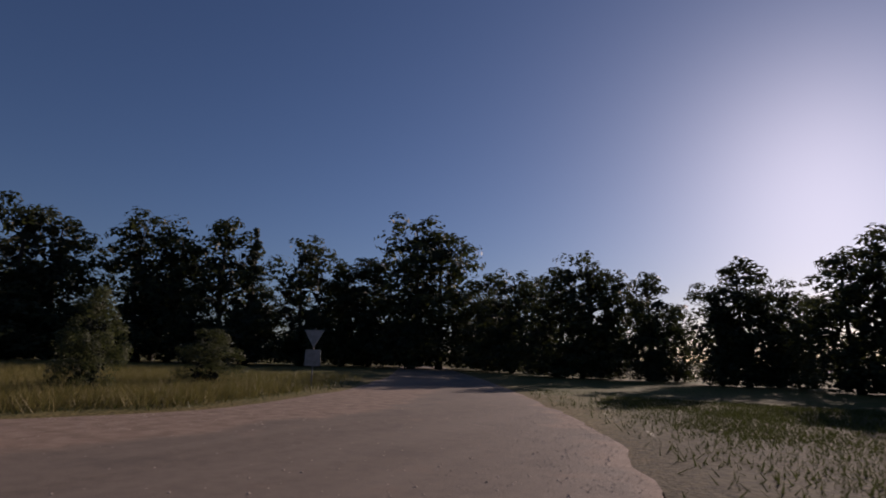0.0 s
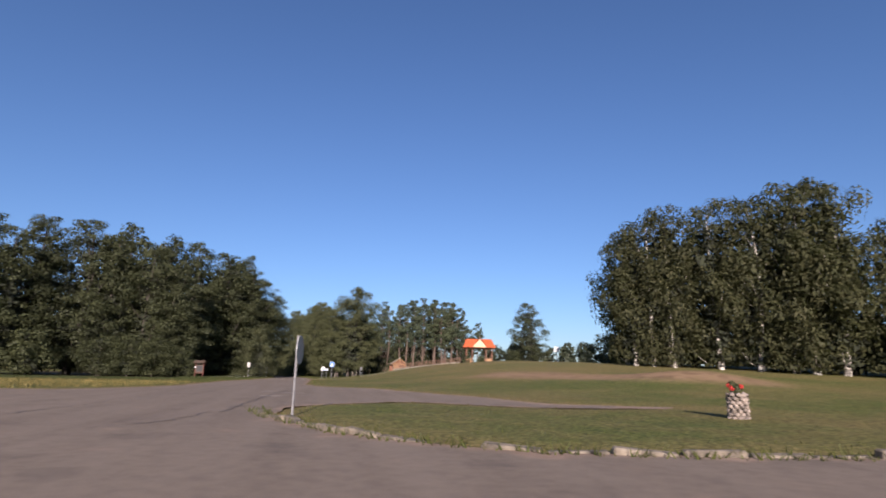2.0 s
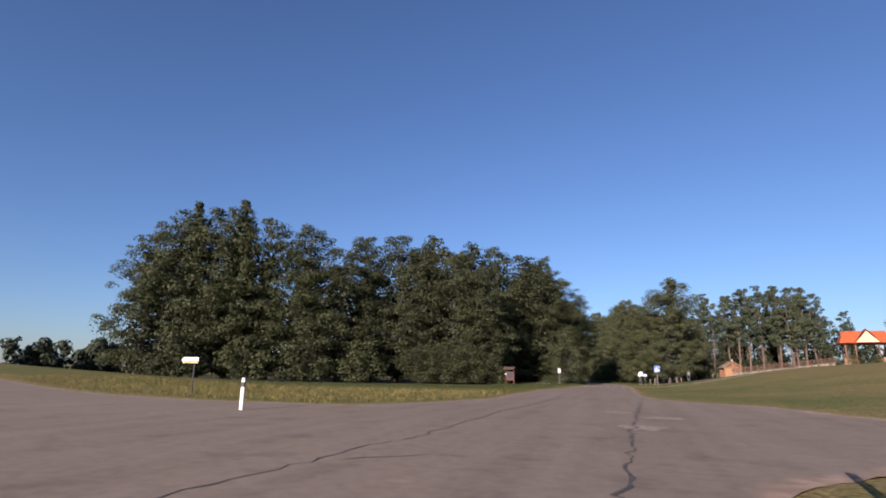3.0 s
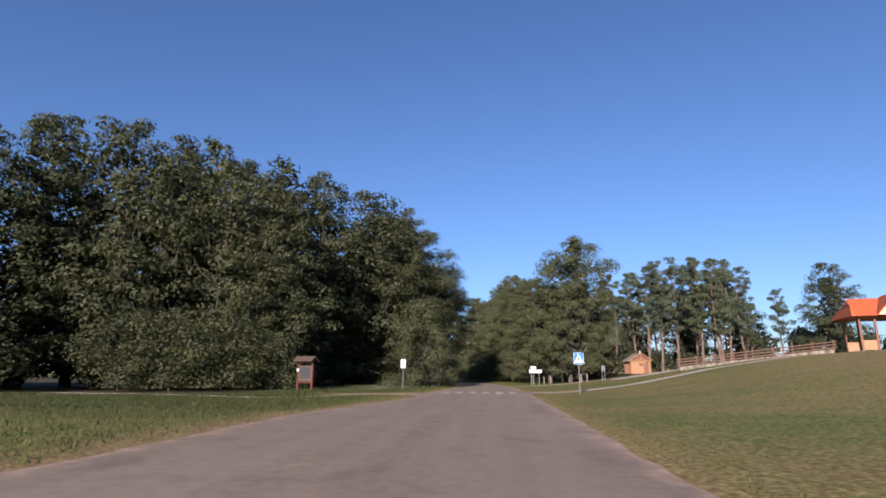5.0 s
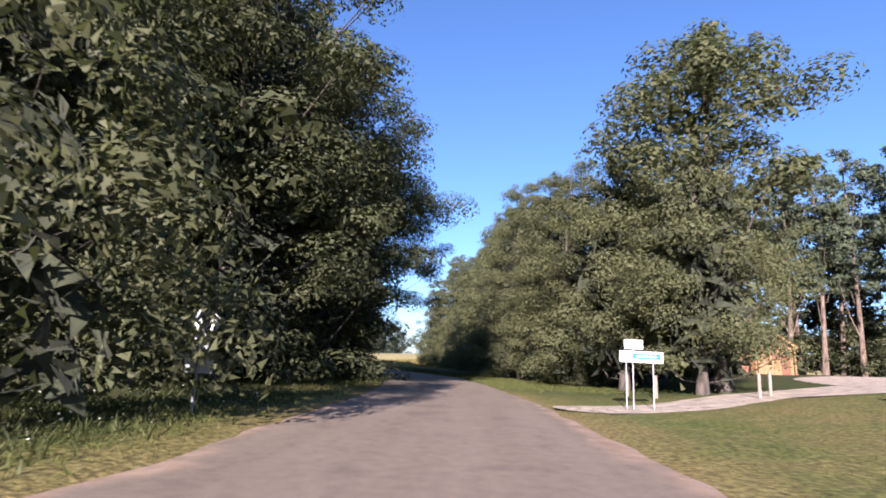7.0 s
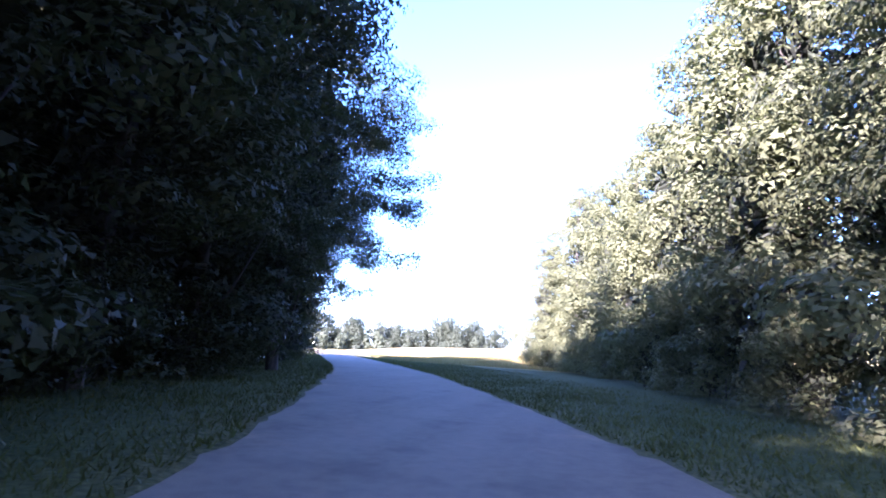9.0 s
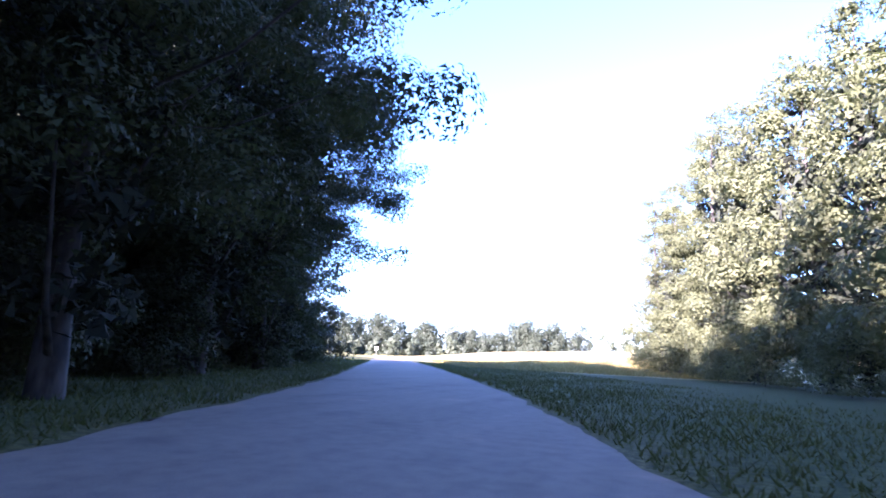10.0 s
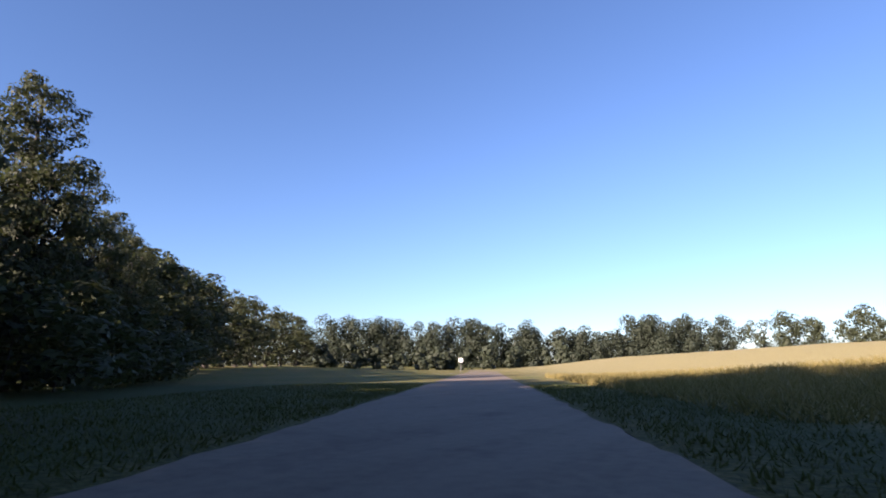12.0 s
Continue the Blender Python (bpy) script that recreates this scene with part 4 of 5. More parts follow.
crossing = thing("pedestrian_crossing", pose(0, 0, 0.006), "worn white zebra stripes painted across the asphalt", "road marking")
for i in range(6):
    part("stripe", box((0.5, 3.1, 0.004), (-2.5 + i, 0.75, 0)), LINE, crossing)

rng = np.random.default_rng(5)


def seam(ends, width, label="dark tar-sealed crack wandering over the asphalt"):
    """A crack that wanders between a few turning points."""
    pts, ws = [], []
    for (ax, ay), (bx, by) in zip(ends, ends[1:]):
        n = max(3, int(math.hypot(bx - ax, by - ay) / 0.35))
        for k in range(n):
            t = k / n
            pts.append((ax + (bx - ax) * t + rng.normal() * 0.07, ay + (by - ay) * t + rng.normal() * 0.05))
            ws.append(width * rng.uniform(0.08, 0.6))
    flat_strip("road_crack", pts, ws, 0.006, TAR, label, "road crack")


seam([(-2.0, -70), (-2.0, -64.7), (-2.1, -60), (-1.6, -49.6), (-1.8, -38)], 0.13)
seam([(-3.5, -77.6), (-2.5, -77), (-2.3, -74), (-2.2, -70)], 0.12)
seam([(-1.9, -72.8), (-0.9, -71.7), (0.2, -71.9)], 0.09)
seam([(2.2, -76), (2.2, -71), (2.5, -63.2), (2.9, -55.4), (3.3, -46.5)], 0.16)
seam([(0.4, -80.5), (1.5, -78.6), (2.0, -75.5)], 0.12)
seam([(6.5, -91.2), (8, -90.8), (9.5, -91)], 0.1)
seam([(2.4, -20.4), (2.8, -21.2), (2.3, -21.7), (3.0, -22.1)], 0.09)
seam([(-1.8, -21.4), (-1.2, -21.8)], 0.09)
seam([(-0.8, -20.4), (-0.3, -20.5), (0.2, -21.0)], 0.09)
seam([(-3.4, -20.8), (-2.2, -21.2)], 0.08)
seam([(-1.8, -16.9), (-1.4, -16.1)], 0.08)
seam([(-1.9, 3.9), (-1.8, 5.8)], 0.08)
seam([(-0.6, 1.0), (-1.2, 2.8), (-1.0, 3.7), (0.1, 3.3)], 0.08)
seam([(-2.7, -8.2), (-1.9, -8.4), (-1.2, -8.1)], 0.06)
seam([(-1.4, -10.8), (-0.8, -11.2), (-0.2, -11.1)], 0.06)
seam([(-0.6, -8.9), (0.3, -9.2)], 0.06)
seam([(-1.3, -5.1), (-0.4, -5.7)], 0.05)
seam([(-2.3, 4.6), (-2.1, 7.5), (-1.3, 9.2), (-1.6, 12)], 0.07)
seam([(-1.0, 7.7), (0.9, 7.7), (1.6, 7.9)], 0.05)
seam([(-0.3, 10.4), (-0.1, 12.4)], 0.10)
seam([(1.5, 11), (1.7, 13.2)], 0.05)
for x, y, a, w, d in ((2.7, -65, 8, 1.3, 1.9), (3.5, -61, -10, 1.6, 1.4), (-7.6, -59.5, 20, 1.8, 0.7), (2.0, -58.4, 0, 1.5, 0.9)):
    bm = bmesh.new()
    bm.faces.new([bm.verts.new((w / 2 * math.cos(k * 0.19635) * s, d / 2 * math.sin(k * 0.19635) * s, 0)) for k, s in enumerate(rng.uniform(0.62, 1.12, 32))])
    tagged(part("asphalt_patch", bm, WORN), "pale worn patch in the asphalt", "road patch", "pale patches").matrix_world = lay(x, y, 0.005, a)

KERB_LINE = [(3.0, -75.4), (3.3, -77), (4.2, -79.3), (5.0, -81.2), (5.9, -82.5), (7, -83.6), (8.1, -84.3), (10, -84.9), (14.3, -85.6), (21, -86.5), (33, -86.6), (41, -87.9)]
kerb = thing("kerb", pose(0, 0, 0), "row of weathered pale concrete kerb stones along the island", "kerb", kind="structure")
stone_me = bpy.data.meshes.new("kerb_stone")
bm = box((0.94, 0.2, 0.24), (0, 0, 0.03), bevel=0.03)
bm.to_mesh(stone_me)
bm.free()
stone_me.materials.append(KERB)
left_over = 0.0
for (ax, ay), (bx, by) in zip(KERB_LINE, KERB_LINE[1:]):
    n = math.hypot(bx - ax, by - ay)
    s = left_over
    while s < n:
        x, y = ax + (bx - ax) * s / n, ay + (by - ay) * s / n
        if rng.uniform() > 0.03:
            ob = part("kerb_stone", stone_me, KERB, kerb)
            ob.matrix_world = pose(x + rng.normal() * 0.02, y + 0.1 + rng.normal() * 0.02, float(height(x, y)) + rng.uniform(-0.14, -0.05), rng.normal() * 4, rng.normal() * 4, math.degrees(math.atan2(by - ay, bx - ax)) + rng.normal() * 2)
        s += 1.0
    left_over = s - n


# ---- signs and posts ----
def post(parent, h, r=0.03, x=0.0, y=0.0, mat=STEEL, name="post"):
    return part(name, rod((x, y, -0.3), (x, y, h), r, sides=10), mat, parent)


def crossing_sign(x, y, rz):
    s = thing("crossing_sign", lay(x, y, 0, rz), "blue square pedestrian crossing sign on a steel post", "road sign")
    post(s, 2.7, 0.032)
    plate = part("plate", slab(rounded(0.74, 0.86, 0.05), 0.02), BLUE, s)
    plate.matrix_local = pose(0, -0.05, 2.38) @ Matrix.Scale(0.86, 4)
    tri = part("triangle", slab([(-0.31, -0.3), (0.31, -0.3), (0, 0.32)], 0.008), WHITE, plate, "white triangle")
    tri.location = (0, -0.014, 0)
    figure = part("symbol", slab([(-0.10, -0.2), (-0.02, -0.2), (0.01, -0.06), (0.06, -0.2), (0.13, -0.2), (0.06, 0.0), (0.09, 0.06), (0.02, 0.12), (-0.06, 0.05)], 0.006), BLACK, plate, "small dark symbol")
    figure.location = (0, -0.021, 0)
    part("frame", slab(rounded(0.78, 0.90, 0.06), 0.012), WHITE, plate, "thin white rim").location = (0, 0.006, 0)
    return s


def back_of_sign(x, y, rz, w, h, top, mat, label, name="road_sign"):
    s = thing(name, lay(x, y, 0, rz), label, "road sign")
    post(s, top, 0.032)
    p = part("plate", slab(rounded(w, h, 0.06), 0.02), mat, s)
    p.location = (0, 0.05, top - h / 2 - 0.02)
    for dz in (-h * 0.25, h * 0.25):
        part("bracket", box((w * 0.55, 0.025, 0.04), (0, -0.02, dz), bevel=0.005), STEEL, p)
    return s


def round_sign(x, y, rz, r, top, label, mat=SIGN_BACK):
    s = thing("round_sign", lay(x, y, 0, rz), label, "road sign")
    post(s, top, 0.035)
    p = part("plate", slab(disc(r), 0.025), mat, s)
    p.location = (0, -0.07, top - r - 0.02)
    part("rim", slab(disc(r + 0.015), 0.012), SIGN_BACK, p, "grey rim").location = (0, -0.008, 0)
    for dz in (-0.3 * r, 0.7 * r):
        part("clamp", box((0.12, 0.09, 0.05), (0, 0.045, dz), bevel=0.006), STEEL, p)
    return s


crossing_sign(6.9, -3.3, 4)
back_of_sign(-6.5, 4.5, 30, 0.44, 0.74, 2.6, WHITE, "pale back of a square sign standing in tall grass")
round_sign(4.05, -77.2, 78, 0.36, 2.05, "round sign seen edge-on, on a steel post at the kerb")
round_sign(39, -86.2, -70, 0.36, 2.0, "small round sign on a post by the eastern road")
back_of_sign(41.5, -85.2, -70, 0.6, 0.8, 2.6, SIGN_BACK, "grey back of a square sign by the eastern road")

g = thing("give_way_sign", lay(11.8, -114.8, 0, 20), "grey triangular sign with a plate below it in tall grass", "road sign")
post(g, 2.5)
part("plate", slab([(-0.45, 0.39), (0.45, 0.39), (0, -0.39)], 0.02), SIGN_BACK, g).location = (0, 0.05, 2.05)
part("lower_plate", slab(rounded(0.7, 0.7, 0.05), 0.02), SIGN_BACK, g).location = (0, 0.05, 1.25)

d = thing("shaded_sign", lay(-4.9, 18.4, 0, 8), "grey backs of a triangular and a square sign in shade", "road sign")
post(d, 2.1)
part("plate", slab([(-0.35, 0.1), (0, 0.4), (0.35, 0.1), (0.12, -0.3), (-0.12, -0.3)], 0.02), SIGN_BACK, d).location = (0, 0.05, 1.75)
part("lower_plate", slab(rounded(0.56, 0.55, 0.03), 0.02), SIGN_BACK, d).location = (0, 0.05, 1.1)

v = thing("place_name_sign", lay(10.6, -101.75, 0, 184), "dark blue place-name board with white bars on two posts", "road sign")
for x in (-0.5, 0.5):
    post(v, 1.5, 0.026, x, 0, BROWNWOOD)
b = part("board", slab(rounded(1.4, 0.42, 0.03), 0.03), NAVY, v)
b.location = (0, -0.06, 1.45)
part("rim", slab(rounded(1.43, 0.45, 0.04), 0.02), WHITE, b, "white rim").location = (0, 0.008, 0)
part("arrow", slab([(-0.66, 0), (-0.56, 0.08), (-0.56, 0.035), (-0.42, 0.035), (-0.42, -0.035), (-0.56, -0.035), (-0.56, -0.08)], 0.006), WHITE, b, "white arrow").location = (0, -0.019, 0)
for k in range(8):
    part("bar", slab(rounded(0.05, 0.13, 0.01, 1), 0.006), WHITE, b, "white bar").location = (-0.30 + 0.128 * k, -0.019, 0)

w = thing("direction_signs", lay(6.1, 27.6, 0, 6), "white plate and blue-white arrow plate on slim white posts", "road sign")
for x, h in ((-0.45, 1.9), (-0.2, 2.35), (0.5, 1.95)):
    post(w, h, 0.022, x, 0.03 if x == -0.2 else 0.0, SIGN_BACK)
low = part("arrow_plate", slab([(-0.75, 0.19), (0.78, 0.19), (0.78, -0.19), (-0.75, -0.19)], 0.02), WHITE, w)
low.location = (0.05, -0.06, 1.78)
part("blue_band", slab(rounded(1.0, 0.2, 0.02, 1), 0.006), BLUE, low, "blue band").location = (0.2, -0.014, 0.02)
for k in range(5):
    part("bar", slab(rounded(0.11, 0.06, 0.01, 1), 0.005), WHITE, low, "white bar").location = (-0.1 + 0.15 * k, -0.019, 0.02)
part("upper_plate", slab(rounded(0.66, 0.32, 0.02), 0.02), WHITE, w).location = (-0.2, -0.05, 2.2)

p = thing("marker_post", lay(-10.5, -64.2, 0, 10), "white plastic roadside marker post with a black band", "marker post")
part("body", box((0.13, 0.09, 1.05), (0, 0, 0.5), bevel=0.02), WHITE, p)
part("band", box((0.138, 0.098, 0.2), (0, 0, 0.86), bevel=0.02), BLACK, p, "black band")
part("cap", box((0.12, 0.08, 0.08), (0, 0, 1.06), bevel=0.03), WHITE, p)

a = thing("arrow_sign", lay(-22.2, -54, 0, 12), "orange-edged white arrow plate on a dark post", "road sign")
post(a, 2.0, 0.05, 0.25, 0, BLACK)
pl = part("plate", slab([(-0.55, 0), (-0.42, 0.17), (0.5, 0.17), (0.5, -0.17), (-0.42, -0.17)], 0.03), WHITE, a)
pl.location = (0, -0.07, 1.95)
part("edge", slab(rounded(0.9, 0.13, 0.01, 1), 0.006), ORANGE, pl, "orange stripe").location = (0.04, -0.02, -0.095)

f = thing("field_sign", lay(-77, 190, 0, 30), "small white sign on a post at the far bend", "road sign")
post(f, 2.4)
part("plate", slab(rounded(0.7, 0.7, 0.05), 0.02), WHITE, f).location = (0, -0.05, 2.2)

n = thing("notice_box", lay(13.6, 23.5, 0, 20), "small grey notice panel on two short legs in the lawn", "notice panel")
for x in (-0.18, 0.18):
    post(n, 1.2, 0.025, x, 0, SIGN_BACK, "leg")
part("panel", box((0.46, 0.06, 0.6), (0, -0.03, 1.4), bevel=0.02), STEEL, n)
part("sheet", box((0.34, 0.01, 0.42), (0, -0.067, 1.42)), STEEL, n, "pale printed sheet")

for k, (x, y) in enumerate(((12.4, 32.3), (13.3, 33.2), (8.6, 33.8), (7.9, 36))):
    o = tagged(part("wooden_post", rod((0, 0, -0.3), (0, 0, 1.05), 0.08, 0.07, 9), SHINGLE), "short weathered wooden post beside the track", "post", "track posts")
    o.matrix_world = lay(x, y)

# ---- notice board with a roof ----
i = thing("information_board", lay(-13.07, -0.9, 0, -18), "red-stained wooden notice board under a shingled roof", "notice board")
for x in (-0.65, 0.65):
    part("post", box((0.14, 0.14, 2.7), (x, 0, 1.1), bevel=0.015), REDWOOD, i)
part("panel", box((1.16, 0.05, 1.15), (0, 0, 1.35), bevel=0.01), DARKWOOD, i)
part("poster", box((0.9, 0.012, 0.85), (0, -0.032, 1.4)), BLACK, i, "dark faded poster")
part("notice", box((0.16, 0.012, 0.2), (-0.65, -0.077, 1.6)), WHITE, i, "small white notice")
part("rail", box((1.16, 0.08, 0.1), (0, 0, 0.7), bevel=0.01), REDWOOD, i)
for s in (1, -1):
    roof = part("roof", box((1.75, 0.62, 0.05), (0, 0, 0), bevel=0.01), DARKWOOD, i, "dark weathered roof boards")
    roof.matrix_local = pose(0, -s * 0.25, 2.42, s * 38, 0, 0)

# ---- fence, hut and pavilion ----
FENCE = [(19, 14), (31.5, 10.6)]
fz = lambda t: float(height(FENCE[0][0] + (FENCE[1][0] - FENCE[0][0]) * t, FENCE[0][1] + (FENCE[1][1] - FENCE[0][1]) * t))
fl = math.hypot(12.5, 3.4)
fence = thing("log_fence", pose(19, 14, fz(0), 0, 0, math.degrees(math.atan2(-3.4, 12.5))), "brown log rail fence above a pale stone footing", "fence")
rise = fz(1) - fz(0)
tilt = math.degrees(math.atan2(rise, fl))
part("footing", box((fl, 0.4, 0.55), (0, 0, 0), bevel=0.03), KERB, fence, "pale stone footing").matrix_local = pose(fl / 2, 0, rise / 2 + 0.15, 0, -tilt, 0)
for k in range(9):
    t = k / 8
    part("post", rod((t * fl, 0, fz(t) - fz(0) + 0.2), (t * fl, 0, fz(t) - fz(0) + 1.2), 0.06, sides=8), BARKED, fence)
for z in (0.56, 0.82, 1.08):
    part("rail", rod((-0.2, -0.08, z), (fl + 0.2, -0.08, rise + z), 0.055, 0.05, 8), BARKED, fence)

hut = thing("wooden_hut", lay(26.6, 60, 0.05, 8), "small pine-board hut with a shingled gable roof", "hut")
part("wall", box((3.6, 2.6, 2.3), (0, 0, 1.15), bevel=0.02), PINEWOOD, hut)
for k in range(15):
    part("plank", box((0.22, 0.03, 2.2), (-1.68 + 0.24 * k, -1.318, 1.12), bevel=0.008), PINEWOOD, hut)
door = part("door", box((0.85, 0.05, 1.85), (1.0, -1.36, 0.95), bevel=0.01), BROWNWOOD, hut, "dark boarded door")
part("handle", box((0.04, 0.05, 0.16), (0.7, -1.4, 1.0), bevel=0.008), STEEL, door)
part("shutter", box((0.7, 0.05, 0.55), (0.1, -1.36, 1.6), bevel=0.01), BROWNWOOD, hut)
part("side_screen", box((0.9, 0.08, 1.7), (-2.2, -0.6, 0.85), bevel=0.02), BROWNWOOD, hut, "red-brown side screen")
bm = bmesh.new()
tri = [bm.verts.new(c) for c in ((-1.8, -1.31, 2.3), (1.8, -1.31, 2.3), (0, -1.31, 3.4))]
bm.faces.new(tri)
part("gable", bm, BROWNWOOD, hut, "dark boarded gable")
for k in range(7):
    gx1 = -1.2 + 0.4 * k
    part("gable_board", box((0.36, 0.03, 0.98 * (1.6 - abs(gx1)) * 0.65), (gx1, -1.335, 2.3 + 0.32 * (1.6 - abs(gx1))), bevel=0.008), BROWNWOOD, hut)
for s in (1, -1):
    r = part("roof", box((2.75, 3.6, 0.1), (0, 0, 0), bevel=0.02), SHINGLE, hut)
    r.matrix_local = pose(s * 1.17, 0, 2.82, 0, s * 31.4, 0)
    part("bargeboard", box((2.72, 0.06, 0.16), (0, -1.84, 0), bevel=0.01), PINEWOOD, r, "pale bargeboard")
part("beam", box((3.7, 0.1, 0.12), (0, -1.6, 2.34), bevel=0.01), PINEWOOD, hut)
for x in (-1.7, 0, 1.7):
    part("porch_post", box((0.12, 0.12, 2.3 if x else 1.0), (x, -1.6, 1.15 if x else 2.85), bevel=0.01), PINEWOOD, hut)
part("lamp", rod((0, -1.5, 3.45), (0, -1.5, 3.95), 0.05, 0.12, 8), WHITE, hut, "white lamp on the ridge")

pav = thing("pavilion", lay(34.6, 8.5, -0.1, -12) @ Matrix.Diagonal((0.8, 0.8, 0.9, 1)), "open park pavilion with an orange tiled roof on timber posts", "pavilion")
part("floor", box((7.0, 5.2, 0.25), (0, 0, 0.1), bevel=0.03), KERB, pav)
for x in (-3.0, -1.6, 1.6, 3.0):
    for y in (-2.1, 2.1):
        part("post", box((0.22, 0.22, 3.2), (x, y, 1.75), bevel=0.03), BROWNWOOD, pav)
for y in (-2.1, 2.1):
    part("beam", box((6.8, 0.24, 0.3), (0, y, 3.4), bevel=0.02), PINEWOOD, pav)
    part("railing", box((1.4, 0.08, 0.9), (-2.3, y, 0.75), bevel=0.02), PINEWOOD, pav)
    part("railing", box((1.4, 0.08, 0.9), (2.3, y, 0.75), bevel=0.02), PINEWOOD, pav)
bm = bmesh.new()
lo = [bm.verts.new(c) for c in ((-3.9, -3.1, 3.4), (3.9, -3.1, 3.4), (3.9, 3.1, 3.4), (-3.9, 3.1, 3.4))]
hi = [bm.verts.new(c) for c in ((-2.9, 0, 5.3), (2.9, 0, 5.3))]
for q in ((lo[0], lo[1], hi[1], hi[0]), (lo[2], lo[3], hi[0], hi[1]), (lo[1], lo[2], hi[1]), (lo[3], lo[0], hi[0]), tuple(lo[::-1])):
    bm.faces.new(q)
roof = part("roof", bm, TILE, pav)
for k in range(22):
    x = -3.7 + 0.352 * k
    part("tile_row", box((0.12, 3.4, 0.05), (0, 0, 0), bevel=0.015), TILE, roof).matrix_local = pose(x * 0.88, -1.57, 4.40, 31.5, 0, 0)
bm = bmesh.new()
c = [bm.verts.new(q) for q in ((-1.75, -3.3, 3.45), (1.75, -3.3, 3.45), (0, -3.3, 5.45), (0, 0, 5.45))]
for q in ((0, 2, 3), (2, 1, 3)):
    bm.faces.new([c[k] for k in q])
part("dormer_roof", bm, TILE, roof)
part("dormer_gable", slab([(-1.6, 3.45), (1.6, 3.45), (0, 5.15)], 0.08), CREAM, pav, "cream gable board").location = (0, -3.28, 0)
part("finial", box((0.12, 0.12, 0.5), (0, -3.25, 5.45), bevel=0.02), PINEWOOD, roof)

q = thing("park_sign", lay(43.9, -6.4, 0, -8), "white square sign on a grey post by the park path", "sign")
post(q, 2.6, 0.06)
part("plate", slab(rounded(0.9, 0.8, 0.05), 0.04), WHITE, q).location = (0, -0.06, 2.4)
for x, y, h in ((30, -0.5, 1.3), (31.8, -1.6, 1.1), (32.5, -0.4, 1.0)):
    UNDERGROWTH.plant(x, y, h, 1.3, label="low clipped bush before the pavilion", group="pavilion bushes")

# ---- stone pillar with flowers ----
pillar = thing("stone_pillar", lay(16.3, -78.6) @ Matrix.Scale(0.85, 4), "round fieldstone pillar planted with red flowers on the lawn", "flower pillar")
bm = bmesh.new()
bmesh.ops.create_icosphere(bm, subdivisions=1, radius=1.0)
for v1 in bm.verts:
    v1.co *= 1 + 0.16 * math.sin(v1.co.x * 7 + v1.co.y * 5 + v1.co.z * 3)
stone = bpy.data.meshes.new("stone")
bm.to_mesh(stone)
bm.free()
stone.materials.append(FIELDSTONE)
part("core", rod((0, 0, -0.2), (0, 0, 0.85), 0.25, 0.22, 10), KERB, pillar)
for row in range(7):
    for k in range(9):
        a1 = 2 * math.pi * (k + 0.5 * (row % 2)) / 9
        ob = part("stone", stone, FIELDSTONE, pillar)
        ob.matrix_local = pose(0.27 * math.cos(a1), 0.27 * math.sin(a1), 0.06 + 0.125 * row, rng.uniform(0, 360), 0, math.degrees(a1)) @ Matrix.Diagonal((0.085, 0.105, 0.075, 1))
r2 = np.random.default_rng(9)
pos, nrm = lump_leaves([(0, 0, 0.98, 0.2), (0.12, 0.05, 1.05, 0.14), (-0.1, 0.08, 1.15, 0.13)], 500, r2)
part("plant", leaf_sheet("plant", pos, nrm, r2.uniform(0.05, 0.1, 500), r2, LEAF_SHRUB), LEAF_SHRUB, pillar, "green planting")
pos, nrm = lump_leaves([(-0.18, 0.0, 1.02, 0.1), (0.08, -0.12, 1.08, 0.09), (-0.2, 0.12, 1.12, 0.08)], 220, r2)
part("flower", leaf_sheet("flower", pos, nrm, r2.uniform(0.04, 0.08, 220), r2, FLOWER), FLOWER, pillar, "red flowers")


# ---- houses and cars far off ----
def house(x, y, rz, w, dp, h, wall, label, windows):
    o = thing("house", lay(x, y, 0, rz), label, "house")
    part("wall", box((w, dp, h), (0, 0, h / 2)), wall, o)
    bm = bmesh.new()
    e, k = 0.5, dp * 0.42
    a1 = [bm.verts.new(c) for c in ((-w / 2 - e, -dp / 2 - e, h - 0.2), (w / 2 + e, -dp / 2 - e, h - 0.2), (w / 2 + e, dp / 2 + e, h - 0.2), (-w / 2 - e, dp / 2 + e, h - 0.2), (-w / 2 - e, 0, h + k), (w / 2 + e, 0, h + k))]
    for f1 in ((0, 1, 5, 4), (2, 3, 4, 5), (1, 2, 5), (3, 0, 4), (3, 2, 1, 0)):
        bm.faces.new([a1[j] for j in f1])
    roof = part("roof", bm, SHINGLE, o)
    part("chimney", box((0.6, 0.6, 1.4), (w * 0.2, 0.4, h + k + 0.3), bevel=0.03), BRICK, roof)
    for j in range(windows):
        wx = -w / 2 + w * (j + 0.5) / windows
        win = part("window", box((1.1, 0.08, 1.3), (wx, -dp / 2 - 0.03, h * 0.55)), GLASS, o)
        part("window_frame", box((1.3, 0.05, 0.1), (wx, -dp / 2 - 0.08, h * 0.55 + 0.7)), WHITE, win)
        part("sill", box((1.3, 0.12, 0.08), (wx, -dp / 2 - 0.09, h * 0.55 - 0.7)), WHITE, win)
    part("door", box((1.0, 0.08, 2.1), (w * 0.12, -dp / 2 - 0.03, 1.05)), BROWNWOOD, o)
    return o


house(98, -52.5, -62, 7, 6, 3.2, PLASTER, "white plastered house behind the birches", 3)
house(108, -68, -75, 8, 7, 4.4, BRICK, "red brick house with a tiled roof behind the birches", 3)


